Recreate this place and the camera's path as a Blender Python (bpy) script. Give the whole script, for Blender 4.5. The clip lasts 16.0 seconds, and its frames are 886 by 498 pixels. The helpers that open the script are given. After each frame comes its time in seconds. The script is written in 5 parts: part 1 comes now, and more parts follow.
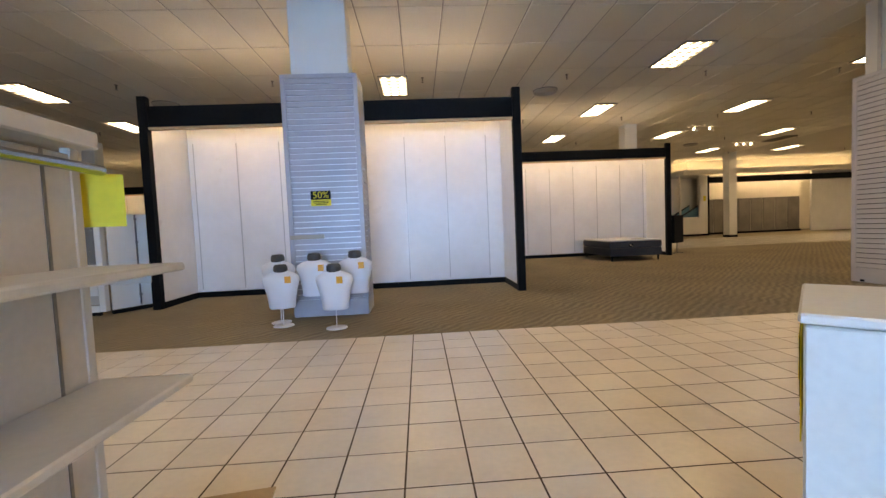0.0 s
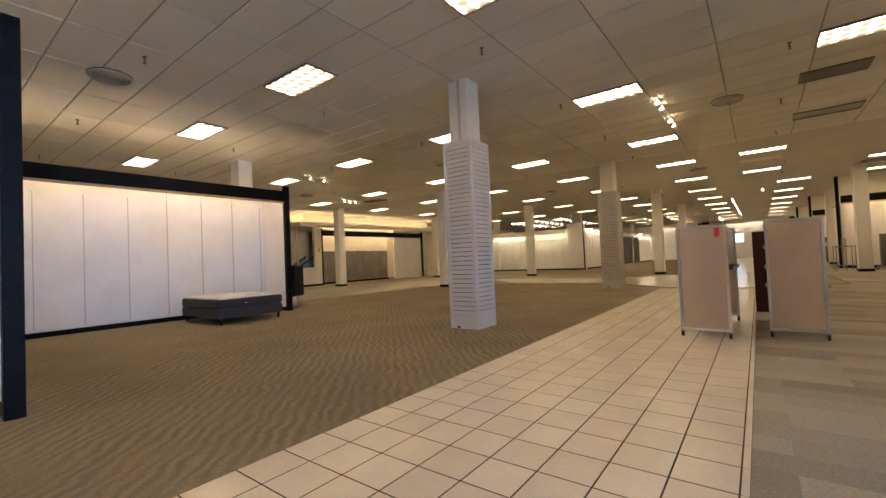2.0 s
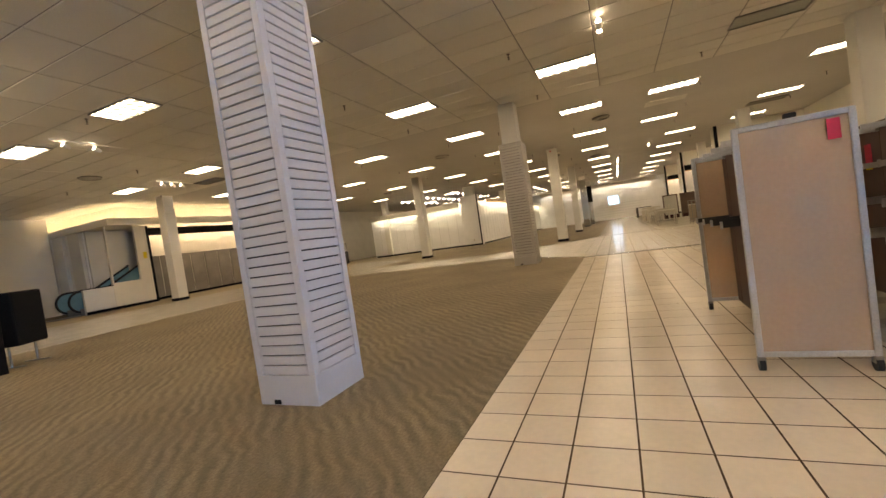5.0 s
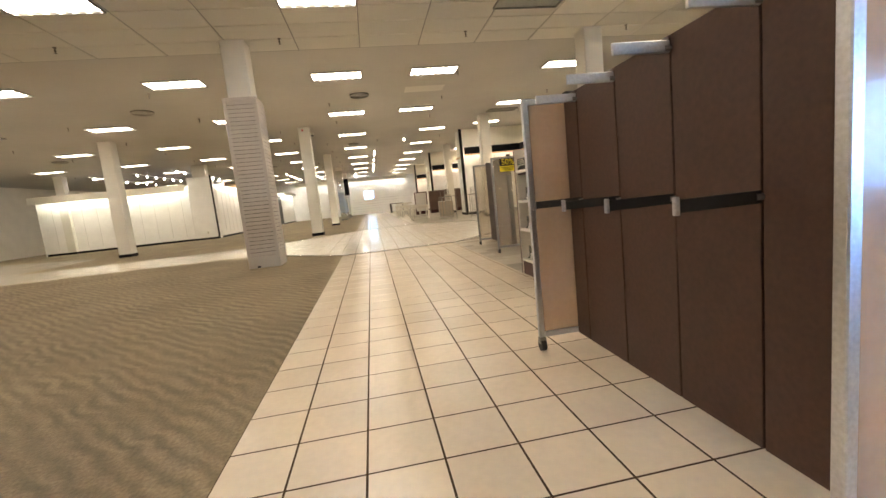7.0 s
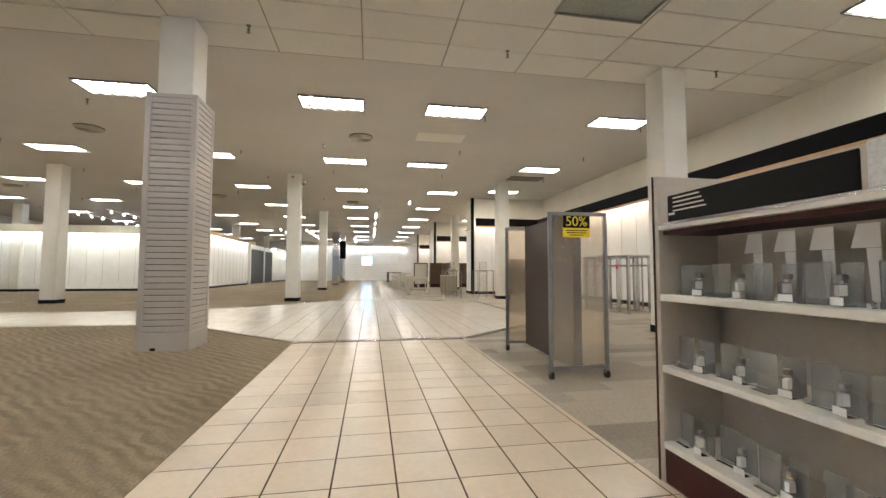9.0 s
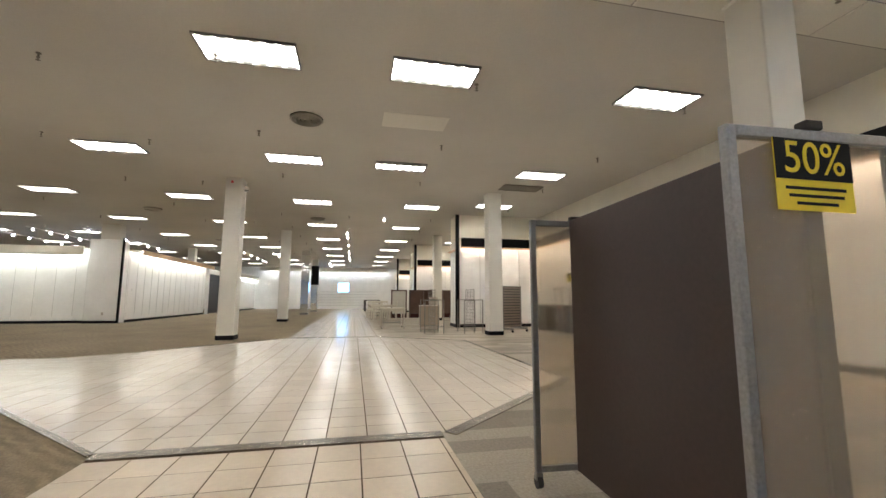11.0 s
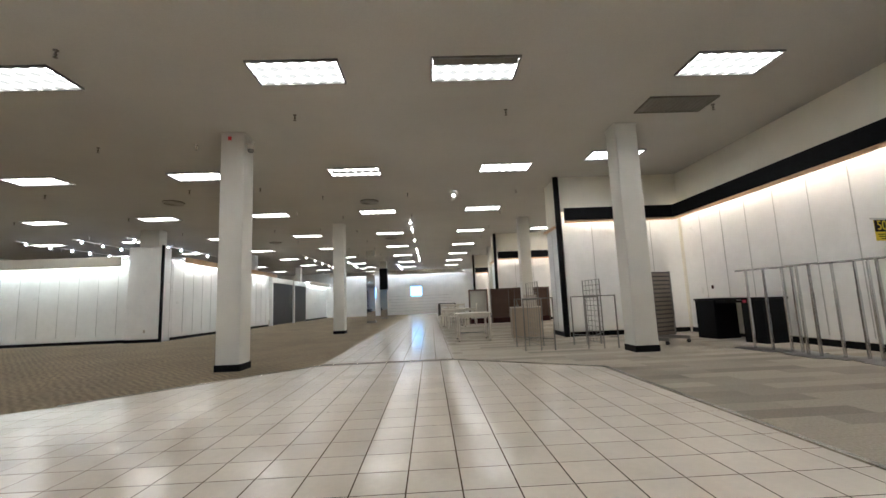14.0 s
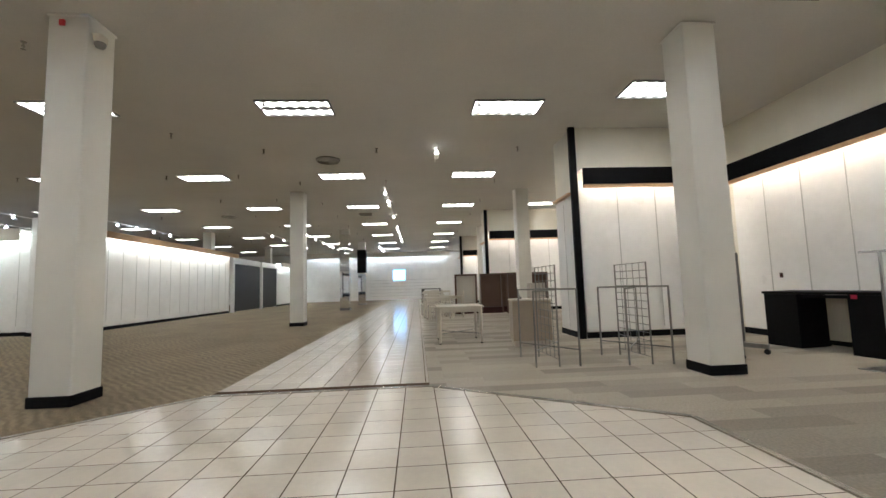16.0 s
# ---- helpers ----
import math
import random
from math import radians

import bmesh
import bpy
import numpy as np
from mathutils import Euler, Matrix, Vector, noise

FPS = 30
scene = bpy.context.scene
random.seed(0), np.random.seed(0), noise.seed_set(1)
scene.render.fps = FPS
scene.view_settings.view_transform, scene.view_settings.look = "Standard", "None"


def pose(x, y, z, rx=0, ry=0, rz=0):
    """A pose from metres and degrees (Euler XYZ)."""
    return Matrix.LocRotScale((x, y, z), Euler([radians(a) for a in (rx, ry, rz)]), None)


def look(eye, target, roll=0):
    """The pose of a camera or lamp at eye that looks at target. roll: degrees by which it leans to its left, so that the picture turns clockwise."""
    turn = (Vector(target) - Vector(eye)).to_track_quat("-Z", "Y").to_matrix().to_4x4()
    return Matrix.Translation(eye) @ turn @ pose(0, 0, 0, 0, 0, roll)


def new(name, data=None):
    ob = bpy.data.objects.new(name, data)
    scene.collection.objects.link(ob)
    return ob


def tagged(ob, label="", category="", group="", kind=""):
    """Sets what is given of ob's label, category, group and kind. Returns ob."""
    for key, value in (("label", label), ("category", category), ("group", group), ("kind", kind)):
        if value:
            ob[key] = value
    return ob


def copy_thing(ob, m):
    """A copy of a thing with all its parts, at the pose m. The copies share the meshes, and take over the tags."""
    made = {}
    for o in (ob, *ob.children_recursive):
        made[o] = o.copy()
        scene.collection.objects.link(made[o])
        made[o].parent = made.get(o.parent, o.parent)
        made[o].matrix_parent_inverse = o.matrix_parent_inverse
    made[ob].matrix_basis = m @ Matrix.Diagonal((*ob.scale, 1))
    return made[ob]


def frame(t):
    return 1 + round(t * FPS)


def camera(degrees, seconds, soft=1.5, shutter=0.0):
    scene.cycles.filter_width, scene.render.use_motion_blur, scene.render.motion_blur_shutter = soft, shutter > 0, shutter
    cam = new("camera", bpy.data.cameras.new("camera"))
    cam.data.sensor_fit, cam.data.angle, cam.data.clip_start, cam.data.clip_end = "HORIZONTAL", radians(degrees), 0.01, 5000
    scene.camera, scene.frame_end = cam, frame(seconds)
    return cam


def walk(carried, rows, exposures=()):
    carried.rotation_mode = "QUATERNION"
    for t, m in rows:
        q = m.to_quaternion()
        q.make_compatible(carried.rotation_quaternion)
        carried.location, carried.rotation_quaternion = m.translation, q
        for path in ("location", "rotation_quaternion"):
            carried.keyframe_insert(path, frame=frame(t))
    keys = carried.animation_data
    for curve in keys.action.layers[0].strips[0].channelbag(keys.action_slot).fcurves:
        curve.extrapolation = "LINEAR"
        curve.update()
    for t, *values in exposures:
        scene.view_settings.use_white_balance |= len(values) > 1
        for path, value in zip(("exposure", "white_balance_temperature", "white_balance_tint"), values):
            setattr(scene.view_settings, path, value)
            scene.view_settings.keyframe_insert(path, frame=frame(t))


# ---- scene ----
cam = camera(93.9, 16.0)
PATH = [
    (0, (-0.32, -0.157, 1.202), (-0.21, 1.837, 1.095), -2.5),
    (0.5, (-0.065, 0.392, 1.207), (0.235, 2.365, 1.082), -3.2),
    (1, (0.114, 0.954, 1.211), (0.855, 2.809, 1.132), -2.4),
    (1.5, (0.496, 1.444, 1.19), (1.841, 2.923, 1.188), -2.2),
    (2, (0.872, 1.885, 1.219), (2.462, 3.097, 1.274), -2.5),
    (2.5, (1.349, 2.336, 1.277), (2.954, 3.526, 1.357), -1.2),
    (3, (1.952, 2.692, 1.352), (3.514, 3.918, 1.592), -1.6),
    (3.5, (2.494, 2.997, 1.355), (4.025, 4.267, 1.56), -3.2),
    (4, (3.122, 3.247, 1.331), (4.65, 4.532, 1.454), -4.3),
    (4.5, (3.768, 3.467, 1.29), (5.308, 4.74, 1.369), -3.9),
    (5, (4.453, 3.529, 1.158), (6.289, 4.318, 1.089), -8.3),
    (5.2, (4.701, 3.543, 1.182), (6.614, 4.127, 1.165), -6.8),
    (7.3, (7.392, 3.745, 1.018), (9.344, 3.377, 0.784), -5.1),
    (7.5, (7.713, 3.672, 1.045), (9.674, 3.315, 0.88), -3.8),
    (8, (8.423, 3.611, 1.009), (10.403, 3.337, 0.956), -1.3),
    (8.5, (9.161, 3.529, 1.011), (11.137, 3.228, 1.083), -0.9),
    (9, (9.904, 3.396, 1.016), (11.871, 3.051, 1.127), 0.1),
    (9.2, (10.213, 3.372, 1.025), (12.181, 3.029, 1.133), 0.3),
    (11.3, (13.158, 2.645, 1.107), (15.098, 2.237, 1.368), 0.2),
    (11.5, (13.466, 2.609, 1.106), (15.415, 2.241, 1.367), 0.3),
    (12, (14.191, 2.503, 1.07), (16.157, 2.226, 1.31), 0.0),
    (12.5, (14.983, 2.48, 1.065), (16.957, 2.273, 1.305), -0.5),
    (13, (15.767, 2.439, 1.057), (17.746, 2.291, 1.312), -1.0),
    (13.5, (16.509, 2.379, 1.049), (18.489, 2.272, 1.308), -1.7),
    (14, (17.249, 2.403, 1.065), (19.232, 2.332, 1.321), -2.4),
    (14.5, (17.955, 2.356, 1.079), (19.94, 2.322, 1.324), -3.2),
    (15, (18.686, 2.307, 1.102), (20.676, 2.22, 1.284), -3.1),
    (15.5, (19.417, 2.189, 1.125), (21.405, 2.053, 1.293), -2.1),
    (16, (20.136, 2.094, 1.17), (22.124, 1.966, 1.347), -1.8),
]
EXPOSURES = [
    (0, -0.03, 11600, 18), (1.0, -0.1, 11100, 18), (2.0, 0.14, 10200, 19), (2.5, 0.22, 9800, 18), (3.5, 0.12, 8900, 16), (5.0, 0.44, 9300, 17), (7.5, 1.12, 6900, 13),
    (8.5, 1.13, 6400, 12), (9.0, 1.06, 6200, 12), (11.5, 0.75, 6100, 12), (14.0, 0.42, 5700, 11), (16.0, 0.55, 5750, 10),
]
walk(cam, [(t, look(eye, target, roll)) for t, eye, target, roll in PATH], EXPOSURES)

# ---- world, daylight from the entrance, exposure ----
world = bpy.data.worlds.new("world")
scene.world = world
world.use_nodes = True
wn = world.node_tree
sky = wn.nodes.new("ShaderNodeTexSky")
sky.sky_type, sky.sun_disc, sky.sun_elevation, sky.sun_rotation = "NISHITA", False, radians(35), radians(200)
wn.links.new(sky.outputs[0], wn.nodes["Background"].inputs[0])
wn.nodes["Background"].inputs[1].default_value = 0.12

LAMP = 8.5          # ceiling troffers
COVE = 40.0         # warm wall-wash strips
BAY = 30.0          # the same in the bays by the entrance
DAY = 600.0         # daylight through the entrance doors


def area(name, m, sx, sy, power, colour):
    data = bpy.data.lights.new(name, "AREA")
    data.shape, data.size, data.size_y, data.energy, data.color = "RECTANGLE", sx, sy, power, colour
    data.spread = radians(120)
    ob = new(name, data)
    ob.matrix_world = m
    return ob


area("entrance_daylight", look((-0.6, -9.5, 1.5), (-0.6, 5.0, 1.2)), 6.0, 2.8, DAY, (0.10, 0.37, 1.0))

# ---- materials ----


def material(name, colour, rough=0.6, metal=0.0, grain=0.0, grain_scale=40.0, blotch=0.0, blotch_scale=1.5,
             bump=0.0, bump_scale=120.0, coat=0.0, rough_var=0.0, random_value=0.0, island=False):
    m = bpy.data.materials.new(name)
    m.use_nodes = True
    nt = m.node_tree
    b = nt.nodes["Principled BSDF"]
    b.inputs["Roughness"].default_value = rough
    b.inputs["Metallic"].default_value = metal
    b.inputs["Coat Weight"].default_value = coat
    tc = nt.nodes.new("ShaderNodeTexCoord")
    geo = nt.nodes.new("ShaderNodeNewGeometry")
    pos = geo.outputs["Position"]
    hsv = nt.nodes.new("ShaderNodeHueSaturation")
    hsv.inputs["Color"].default_value = (*colour, 1)
    value = None

    def noise_factor(scale, amount, detail):
        n = nt.nodes.new("ShaderNodeTexNoise")
        n.inputs["Scale"].default_value = scale
        n.inputs["Detail"].default_value = detail
        nt.links.new(pos, n.inputs["Vector"])
        r = nt.nodes.new("ShaderNodeMapRange")
        r.inputs["From Min"].default_value, r.inputs["From Max"].default_value = 0.25, 0.75
        r.inputs["To Min"].default_value, r.inputs["To Max"].default_value = 1 - amount, 1 + amount
        nt.links.new(n.outputs["Fac"], r.inputs["Value"])
        return r.outputs["Result"]

    factors = []
    if grain:
        factors.append(noise_factor(grain_scale, grain, 3))
    if blotch:
        factors.append(noise_factor(blotch_scale, blotch, 4))
    if random_value:
        src = geo.outputs["Random Per Island"] if island else nt.nodes.new("ShaderNodeObjectInfo").outputs["Random"]
        r = nt.nodes.new("ShaderNodeMapRange")
        r.inputs["To Min"].default_value, r.inputs["To Max"].default_value = 1 - random_value, 1 + random_value
        nt.links.new(src, r.inputs["Value"])
        factors.append(r.outputs["Result"])
    for fct in factors:
        if value is None:
            value = fct
        else:
            mul = nt.nodes.new("ShaderNodeMath")
            mul.operation = "MULTIPLY"
            nt.links.new(value, mul.inputs[0])
            nt.links.new(fct, mul.inputs[1])
            value = mul.outputs[0]
    if value is not None:
        nt.links.new(value, hsv.inputs["Value"])
    nt.links.new(hsv.outputs["Color"], b.inputs["Base Color"])
    if bump:
        n = nt.nodes.new("ShaderNodeTexNoise")
        n.inputs["Scale"].default_value = bump_scale
        nt.links.new(pos, n.inputs["Vector"])
        bp = nt.nodes.new("ShaderNodeBump")
        bp.inputs["Strength"].default_value = bump
        bp.inputs["Distance"].default_value = 0.004
        nt.links.new(n.outputs["Fac"], bp.inputs["Height"])
        nt.links.new(bp.outputs["Normal"], b.inputs["Normal"])
    if rough_var:
        n = noise_factor(2.3, rough_var, 5)
        mul = nt.nodes.new("ShaderNodeMath")
        mul.operation = "MULTIPLY"
        mul.inputs[1].default_value = rough
        nt.links.new(n, mul.inputs[0])
        nt.links.new(mul.outputs[0], b.inputs["Roughness"])
    return m


def glowing(name, colour, strength):
    m = bpy.data.materials.new(name)
    m.use_nodes = True
    nt = m.node_tree
    nt.nodes.clear()
    e = nt.nodes.new("ShaderNodeEmission")
    e.inputs[0].default_value, e.inputs[1].default_value = (*colour, 1), strength
    o = nt.nodes.new("ShaderNodeOutputMaterial")
    nt.links.new(e.outputs[0], o.inputs[0])
    return m


def glass(name, tint, rough=0.02, alpha=0.25):
    m = bpy.data.materials.new(name)
    m.use_nodes = True
    b = m.node_tree.nodes["Principled BSDF"]
    b.inputs["Base Color"].default_value = (*tint, 1)
    b.inputs["Roughness"].default_value = rough
    b.inputs["Transmission Weight"].default_value = 1.0
    b.inputs["IOR"].default_value = 1.1
    return m


def lens_material():
    """Prismatic troffer lens: three tubes show through as brighter bands with a bulbous pattern."""
    m = glowing("troffer_lens", (1.0, 0.94, 0.82), LAMP)
    nt = m.node_tree
    e = [n for n in nt.nodes if n.type == "EMISSION"][0]
    tc = nt.nodes.new("ShaderNodeTexCoord")
    sep = nt.nodes.new("ShaderNodeSeparateXYZ")
    nt.links.new(tc.outputs["Object"], sep.inputs[0])

    def wave(out, freq):
        a = nt.nodes.new("ShaderNodeMath")
        a.operation = "MULTIPLY"
        a.inputs[1].default_value = freq
        nt.links.new(out, a.inputs[0])
        c = nt.nodes.new("ShaderNodeMath")
        c.operation = "COSINE"
        nt.links.new(a.outputs[0], c.inputs[0])
        return c.outputs[0]

    mul = nt.nodes.new("ShaderNodeMath")
    mul.operation = "ADD"
    nt.links.new(wave(sep.outputs[0], 2 * math.pi / 0.19), mul.inputs[0])
    nt.links.new(wave(sep.outputs[1], 2 * math.pi / 0.2), mul.inputs[1])
    r = nt.nodes.new("ShaderNodeMapRange")
    r.interpolation_type = "SMOOTHERSTEP"
    r.inputs["From Min"].default_value, r.inputs["From Max"].default_value = -0.8, 2
    r.inputs["To Min"].default_value, r.inputs["To Max"].default_value = LAMP * 0.085, LAMP * 3.0
    nt.links.new(mul.outputs[0], r.inputs["Value"])
    nt.links.new(r.outputs[0], e.inputs[1])
    return m


def carpet_chevron():
    m = material("carpet_tan", (0.24, 0.19, 0.12), 0.95, bump=0.5, bump_scale=260)
    nt = m.node_tree
    b = nt.nodes["Principled BSDF"]
    geo = nt.nodes.new("ShaderNodeNewGeometry")
    warp = nt.nodes.new("ShaderNodeTexNoise")
    warp.inputs["Scale"].default_value = 3.2
    warp.inputs["Detail"].default_value = 3
    nt.links.new(geo.outputs["Position"], warp.inputs["Vector"])
    sep = nt.nodes.new("ShaderNodeSeparateXYZ")
    nt.links.new(geo.outputs["Position"], sep.inputs[0])
    tri = nt.nodes.new("ShaderNodeMath")
    tri.operation = "MULTIPLY"
    tri.inputs[1].default_value = -1.0
    nt.links.new(sep.outputs[1], tri.inputs[0])
    add = nt.nodes.new("ShaderNodeMath")
    add.operation = "ADD"
    nt.links.new(sep.outputs[0], add.inputs[0])
    nt.links.new(tri.outputs[0], add.inputs[1])
    fr = nt.nodes.new("ShaderNodeMath")
    fr.operation = "MULTIPLY"
    fr.inputs[1].default_value = 2 * math.pi / 0.15
    nt.links.new(add.outputs[0], fr.inputs[0])
    wob = nt.nodes.new("ShaderNodeMath")
    wob.operation = "MULTIPLY_ADD"
    wob.inputs[1].default_value = 13.0
    nt.links.new(warp.outputs["Fac"], wob.inputs[0])
    nt.links.new(fr.outputs[0], wob.inputs[2])
    sn = nt.nodes.new("ShaderNodeMath")
    sn.operation = "SINE"
    nt.links.new(wob.outputs[0], sn.inputs[0])
    fine = nt.nodes.new("ShaderNodeTexNoise")
    fine.inputs["Scale"].default_value = 55
    fine.inputs["Detail"].default_value = 4
    nt.links.new(geo.outputs["Position"], fine.inputs["Vector"])
    big = nt.nodes.new("ShaderNodeTexNoise")
    big.inputs["Scale"].default_value = 0.7
    big.inputs["Detail"].default_value = 5
    nt.links.new(geo.outputs["Position"], big.inputs["Vector"])
    r1 = nt.nodes.new("ShaderNodeMapRange")
    r1.inputs["From Min"].default_value = -1
    r1.inputs["To Min"].default_value, r1.inputs["To Max"].default_value = 0.75, 1.25
    patch = nt.nodes.new("ShaderNodeTexNoise")
    patch.inputs["Scale"].default_value = 2.6
    patch.inputs["Detail"].default_value = 3
    nt.links.new(geo.outputs["Position"], patch.inputs["Vector"])
    amp = nt.nodes.new("ShaderNodeMapRange")
    amp.inputs["From Min"].default_value, amp.inputs["From Max"].default_value = 0.35, 0.65
    amp.inputs["To Min"].default_value, amp.inputs["To Max"].default_value = 0.15, 1.0
    nt.links.new(patch.outputs["Fac"], amp.inputs["Value"])
    mod = nt.nodes.new("ShaderNodeMath")
    mod.operation = "MULTIPLY"
    nt.links.new(sn.outputs[0], mod.inputs[0])
    nt.links.new(amp.outputs[0], mod.inputs[1])
    nt.links.new(mod.outputs[0], r1.inputs["Value"])
    r2 = nt.nodes.new("ShaderNodeMapRange")
    r2.inputs["From Min"].default_value, r2.inputs["From Max"].default_value = 0.3, 0.7
    r2.inputs["To Min"].default_value, r2.inputs["To Max"].default_value = 0.8, 1.2
    nt.links.new(fine.outputs["Fac"], r2.inputs["Value"])
    r3 = nt.nodes.new("ShaderNodeMapRange")
    r3.inputs["From Min"].default_value, r3.inputs["From Max"].default_value = 0.3, 0.7
    r3.inputs["To Min"].default_value, r3.inputs["To Max"].default_value = 0.85, 1.13
    nt.links.new(big.outputs["Fac"], r3.inputs["Value"])
    m1 = nt.nodes.new("ShaderNodeMath")
    m1.operation = "MULTIPLY"
    nt.links.new(r1.outputs[0], m1.inputs[0])
    nt.links.new(r2.outputs[0], m1.inputs[1])
    m2 = nt.nodes.new("ShaderNodeMath")
    m2.operation = "MULTIPLY"
    nt.links.new(m1.outputs[0], m2.inputs[0])
    nt.links.new(r3.outputs[0], m2.inputs[1])
    hsv = [n for n in nt.nodes if n.type == "HUE_SAT"][0]
    nt.links.new(m2.outputs[0], hsv.inputs["Value"])
    return m


def carpet_planks():
    m = material("carpet_taupe_planks", (0.365, 0.325, 0.262), 0.95, bump=0.5, bump_scale=300)
    nt = m.node_tree
    geo = nt.nodes.new("ShaderNodeNewGeometry")
    br = nt.nodes.new("ShaderNodeTexBrick")
    br.inputs["Color1"].default_value = (0.52, 0.52, 0.52, 1)
    br.inputs["Color2"].default_value = (1.15, 1.15, 1.15, 1)
    br.inputs["Mortar"].default_value = (0.85, 0.85, 0.85, 1)
    br.inputs["Scale"].default_value = 1.0
    br.inputs["Mortar Size"].default_value = 0.002
    br.inputs["Brick Width"].default_value = 1.3
    br.inputs["Row Height"].default_value = 0.25
    br.inputs["Bias"].default_value = 0.35
    br.offset = 0.37
    turn = nt.nodes.new("ShaderNodeMapping")
    turn.inputs["Rotation"].default_value = (0, 0, radians(90))
    nt.links.new(geo.outputs["Position"], turn.inputs["Vector"])
    nt.links.new(turn.outputs[0], br.inputs["Vector"])
    fine = nt.nodes.new("ShaderNodeTexNoise")
    fine.inputs["Scale"].default_value = 48
    fine.inputs["Detail"].default_value = 4
    nt.links.new(geo.outputs["Position"], fine.inputs["Vector"])
    r2 = nt.nodes.new("ShaderNodeMapRange")
    r2.inputs["From Min"].default_value, r2.inputs["From Max"].default_value = 0.3, 0.7
    r2.inputs["To Min"].default_value, r2.inputs["To Max"].default_value = 0.86, 1.14
    nt.links.new(fine.outputs["Fac"], r2.inputs["Value"])
    mul = nt.nodes.new("ShaderNodeMath")
    mul.operation = "MULTIPLY"
    nt.links.new(br.outputs["Color"], mul.inputs[0])
    nt.links.new(r2.outputs[0], mul.inputs[1])
    hsv = [n for n in nt.nodes if n.type == "HUE_SAT"][0]
    nt.links.new(mul.outputs[0], hsv.inputs["Value"])
    return m


M_WALL = material("white_wall_laminate", (0.87, 0.86, 0.84), 0.34, grain=0.02, grain_scale=8, blotch=0.05, rough_var=0.25, random_value=0.025)
M_PAINT = material("cream_wall_paint", (0.80, 0.76, 0.66), 0.6, blotch=0.05, bump=0.08, bump_scale=60)
M_COLUMN = material("white_column_paint", (0.76, 0.74, 0.68), 0.45, blotch=0.05, bump=0.05, bump_scale=50)
M_BLACK = material("black_trim", (0.0045, 0.0045, 0.0055), 0.6, grain=0.3, grain_scale=30, blotch=0.3)
M_BLACK.node_tree.nodes["Principled BSDF"].inputs["Specular IOR Level"].default_value = 0.14
M_STANDARD = material("slotted_steel_standard", (0.55, 0.54, 0.52), 0.4, 0.5, grain=0.2)
M_CEILPLAIN = material("plain_ceiling_paint", (0.57, 0.54, 0.49), 0.85, grain=0.04, grain_scale=60, blotch=0.07, blotch_scale=0.4, bump=0.12, bump_scale=90)
M_CEIL = material("ceiling_tile", (0.70, 0.67, 0.60), 0.9, grain=0.09, grain_scale=70, blotch=0.05, blotch_scale=0.5, bump=0.35, bump_scale=150, random_value=0.055, island=True)
M_GRID = material("ceiling_gap", (0.30, 0.28, 0.25), 0.8, grain=0.2)
M_TILE = material("cream_floor_tile", (0.80, 0.69, 0.545), 0.22, grain=0.035, grain_scale=25, blotch=0.06, blotch_scale=2.5, rough_var=0.2, random_value=0.045)
M_TILE_ALL = material("cream_floor_tile_rest", (0.80, 0.69, 0.545), 0.22, grain=0.035, grain_scale=25, blotch=0.06, blotch_scale=2.5, rough_var=0.2, random_value=0.045, island=True)
M_POLISH = material("polished_floor_tile", (0.76, 0.69, 0.59), 0.15, grain=0.03, grain_scale=20, blotch=0.06, blotch_scale=2.0, rough_var=0.12, random_value=0.04, island=True)
M_GROUT = material("brown_grout", (0.085, 0.052, 0.029), 0.95, grain=0.25, grain_scale=60, blotch=0.3)
M_GROUT.node_tree.nodes["Principled BSDF"].inputs["Specular IOR Level"].default_value = 0.1
M_STRIP = material("threshold_strip_metal", (0.40, 0.37, 0.33), 0.26, 0.85, grain=0.3, grain_scale=20, blotch=0.35)
M_PAVE = material("concrete_paving", (0.30, 0.29, 0.27), 0.85, grain=0.12, grain_scale=30, blotch=0.2, bump=0.3)
M_CARPET = carpet_chevron()
M_PLANKS = carpet_planks()
M_SLATGREY = material("grey_slatwall", (0.39, 0.385, 0.41), 0.4, grain=0.03, blotch=0.06, random_value=0.03)
M_SLATTAUPE = material("taupe_slatwall", (0.50, 0.46, 0.42), 0.45, grain=0.03, blotch=0.06, random_value=0.03)
M_SLATBROWN = material("brown_grey_slat", (0.24, 0.20, 0.165), 0.45, grain=0.08, blotch=0.12)
M_SLAT = material("pale_slatwall", (0.64, 0.61, 0.60), 0.42, grain=0.03, blotch=0.05, random_value=0.03)
# Near-black, so the shade inside the slat grooves sits in the colour.
M_GROOVE = material("shaded_slat_groove", (0.045, 0.04, 0.035), 0.7, grain=0.2)
M_GROOVE_METAL = material("aluminium_groove", (0.72, 0.72, 0.75), 0.42, 0.9, grain=0.1)
M_ALU = material("brushed_aluminium", (0.56, 0.57, 0.59), 0.33, 0.9, grain=0.12, grain_scale=90, blotch=0.08)
M_CHROME = material("chrome_tube", (0.62, 0.62, 0.63), 0.18, 1.0, grain=0.05)
M_DARKALU = material("dull_grey_aluminium", (0.27, 0.27, 0.27), 0.4, 0.8, grain=0.15, grain_scale=90, blotch=0.15)
M_STEEL = material("grey_steel", (0.26, 0.25, 0.235), 0.38, 0.75, grain=0.15, blotch=0.15)
M_PEACH = material("peach_acrylic", (0.82, 0.62, 0.46), 0.22, grain=0.04, blotch=0.06, coat=0.4)
M_PEACH.node_tree.nodes["Principled BSDF"].inputs["Transmission Weight"].default_value = 0.5
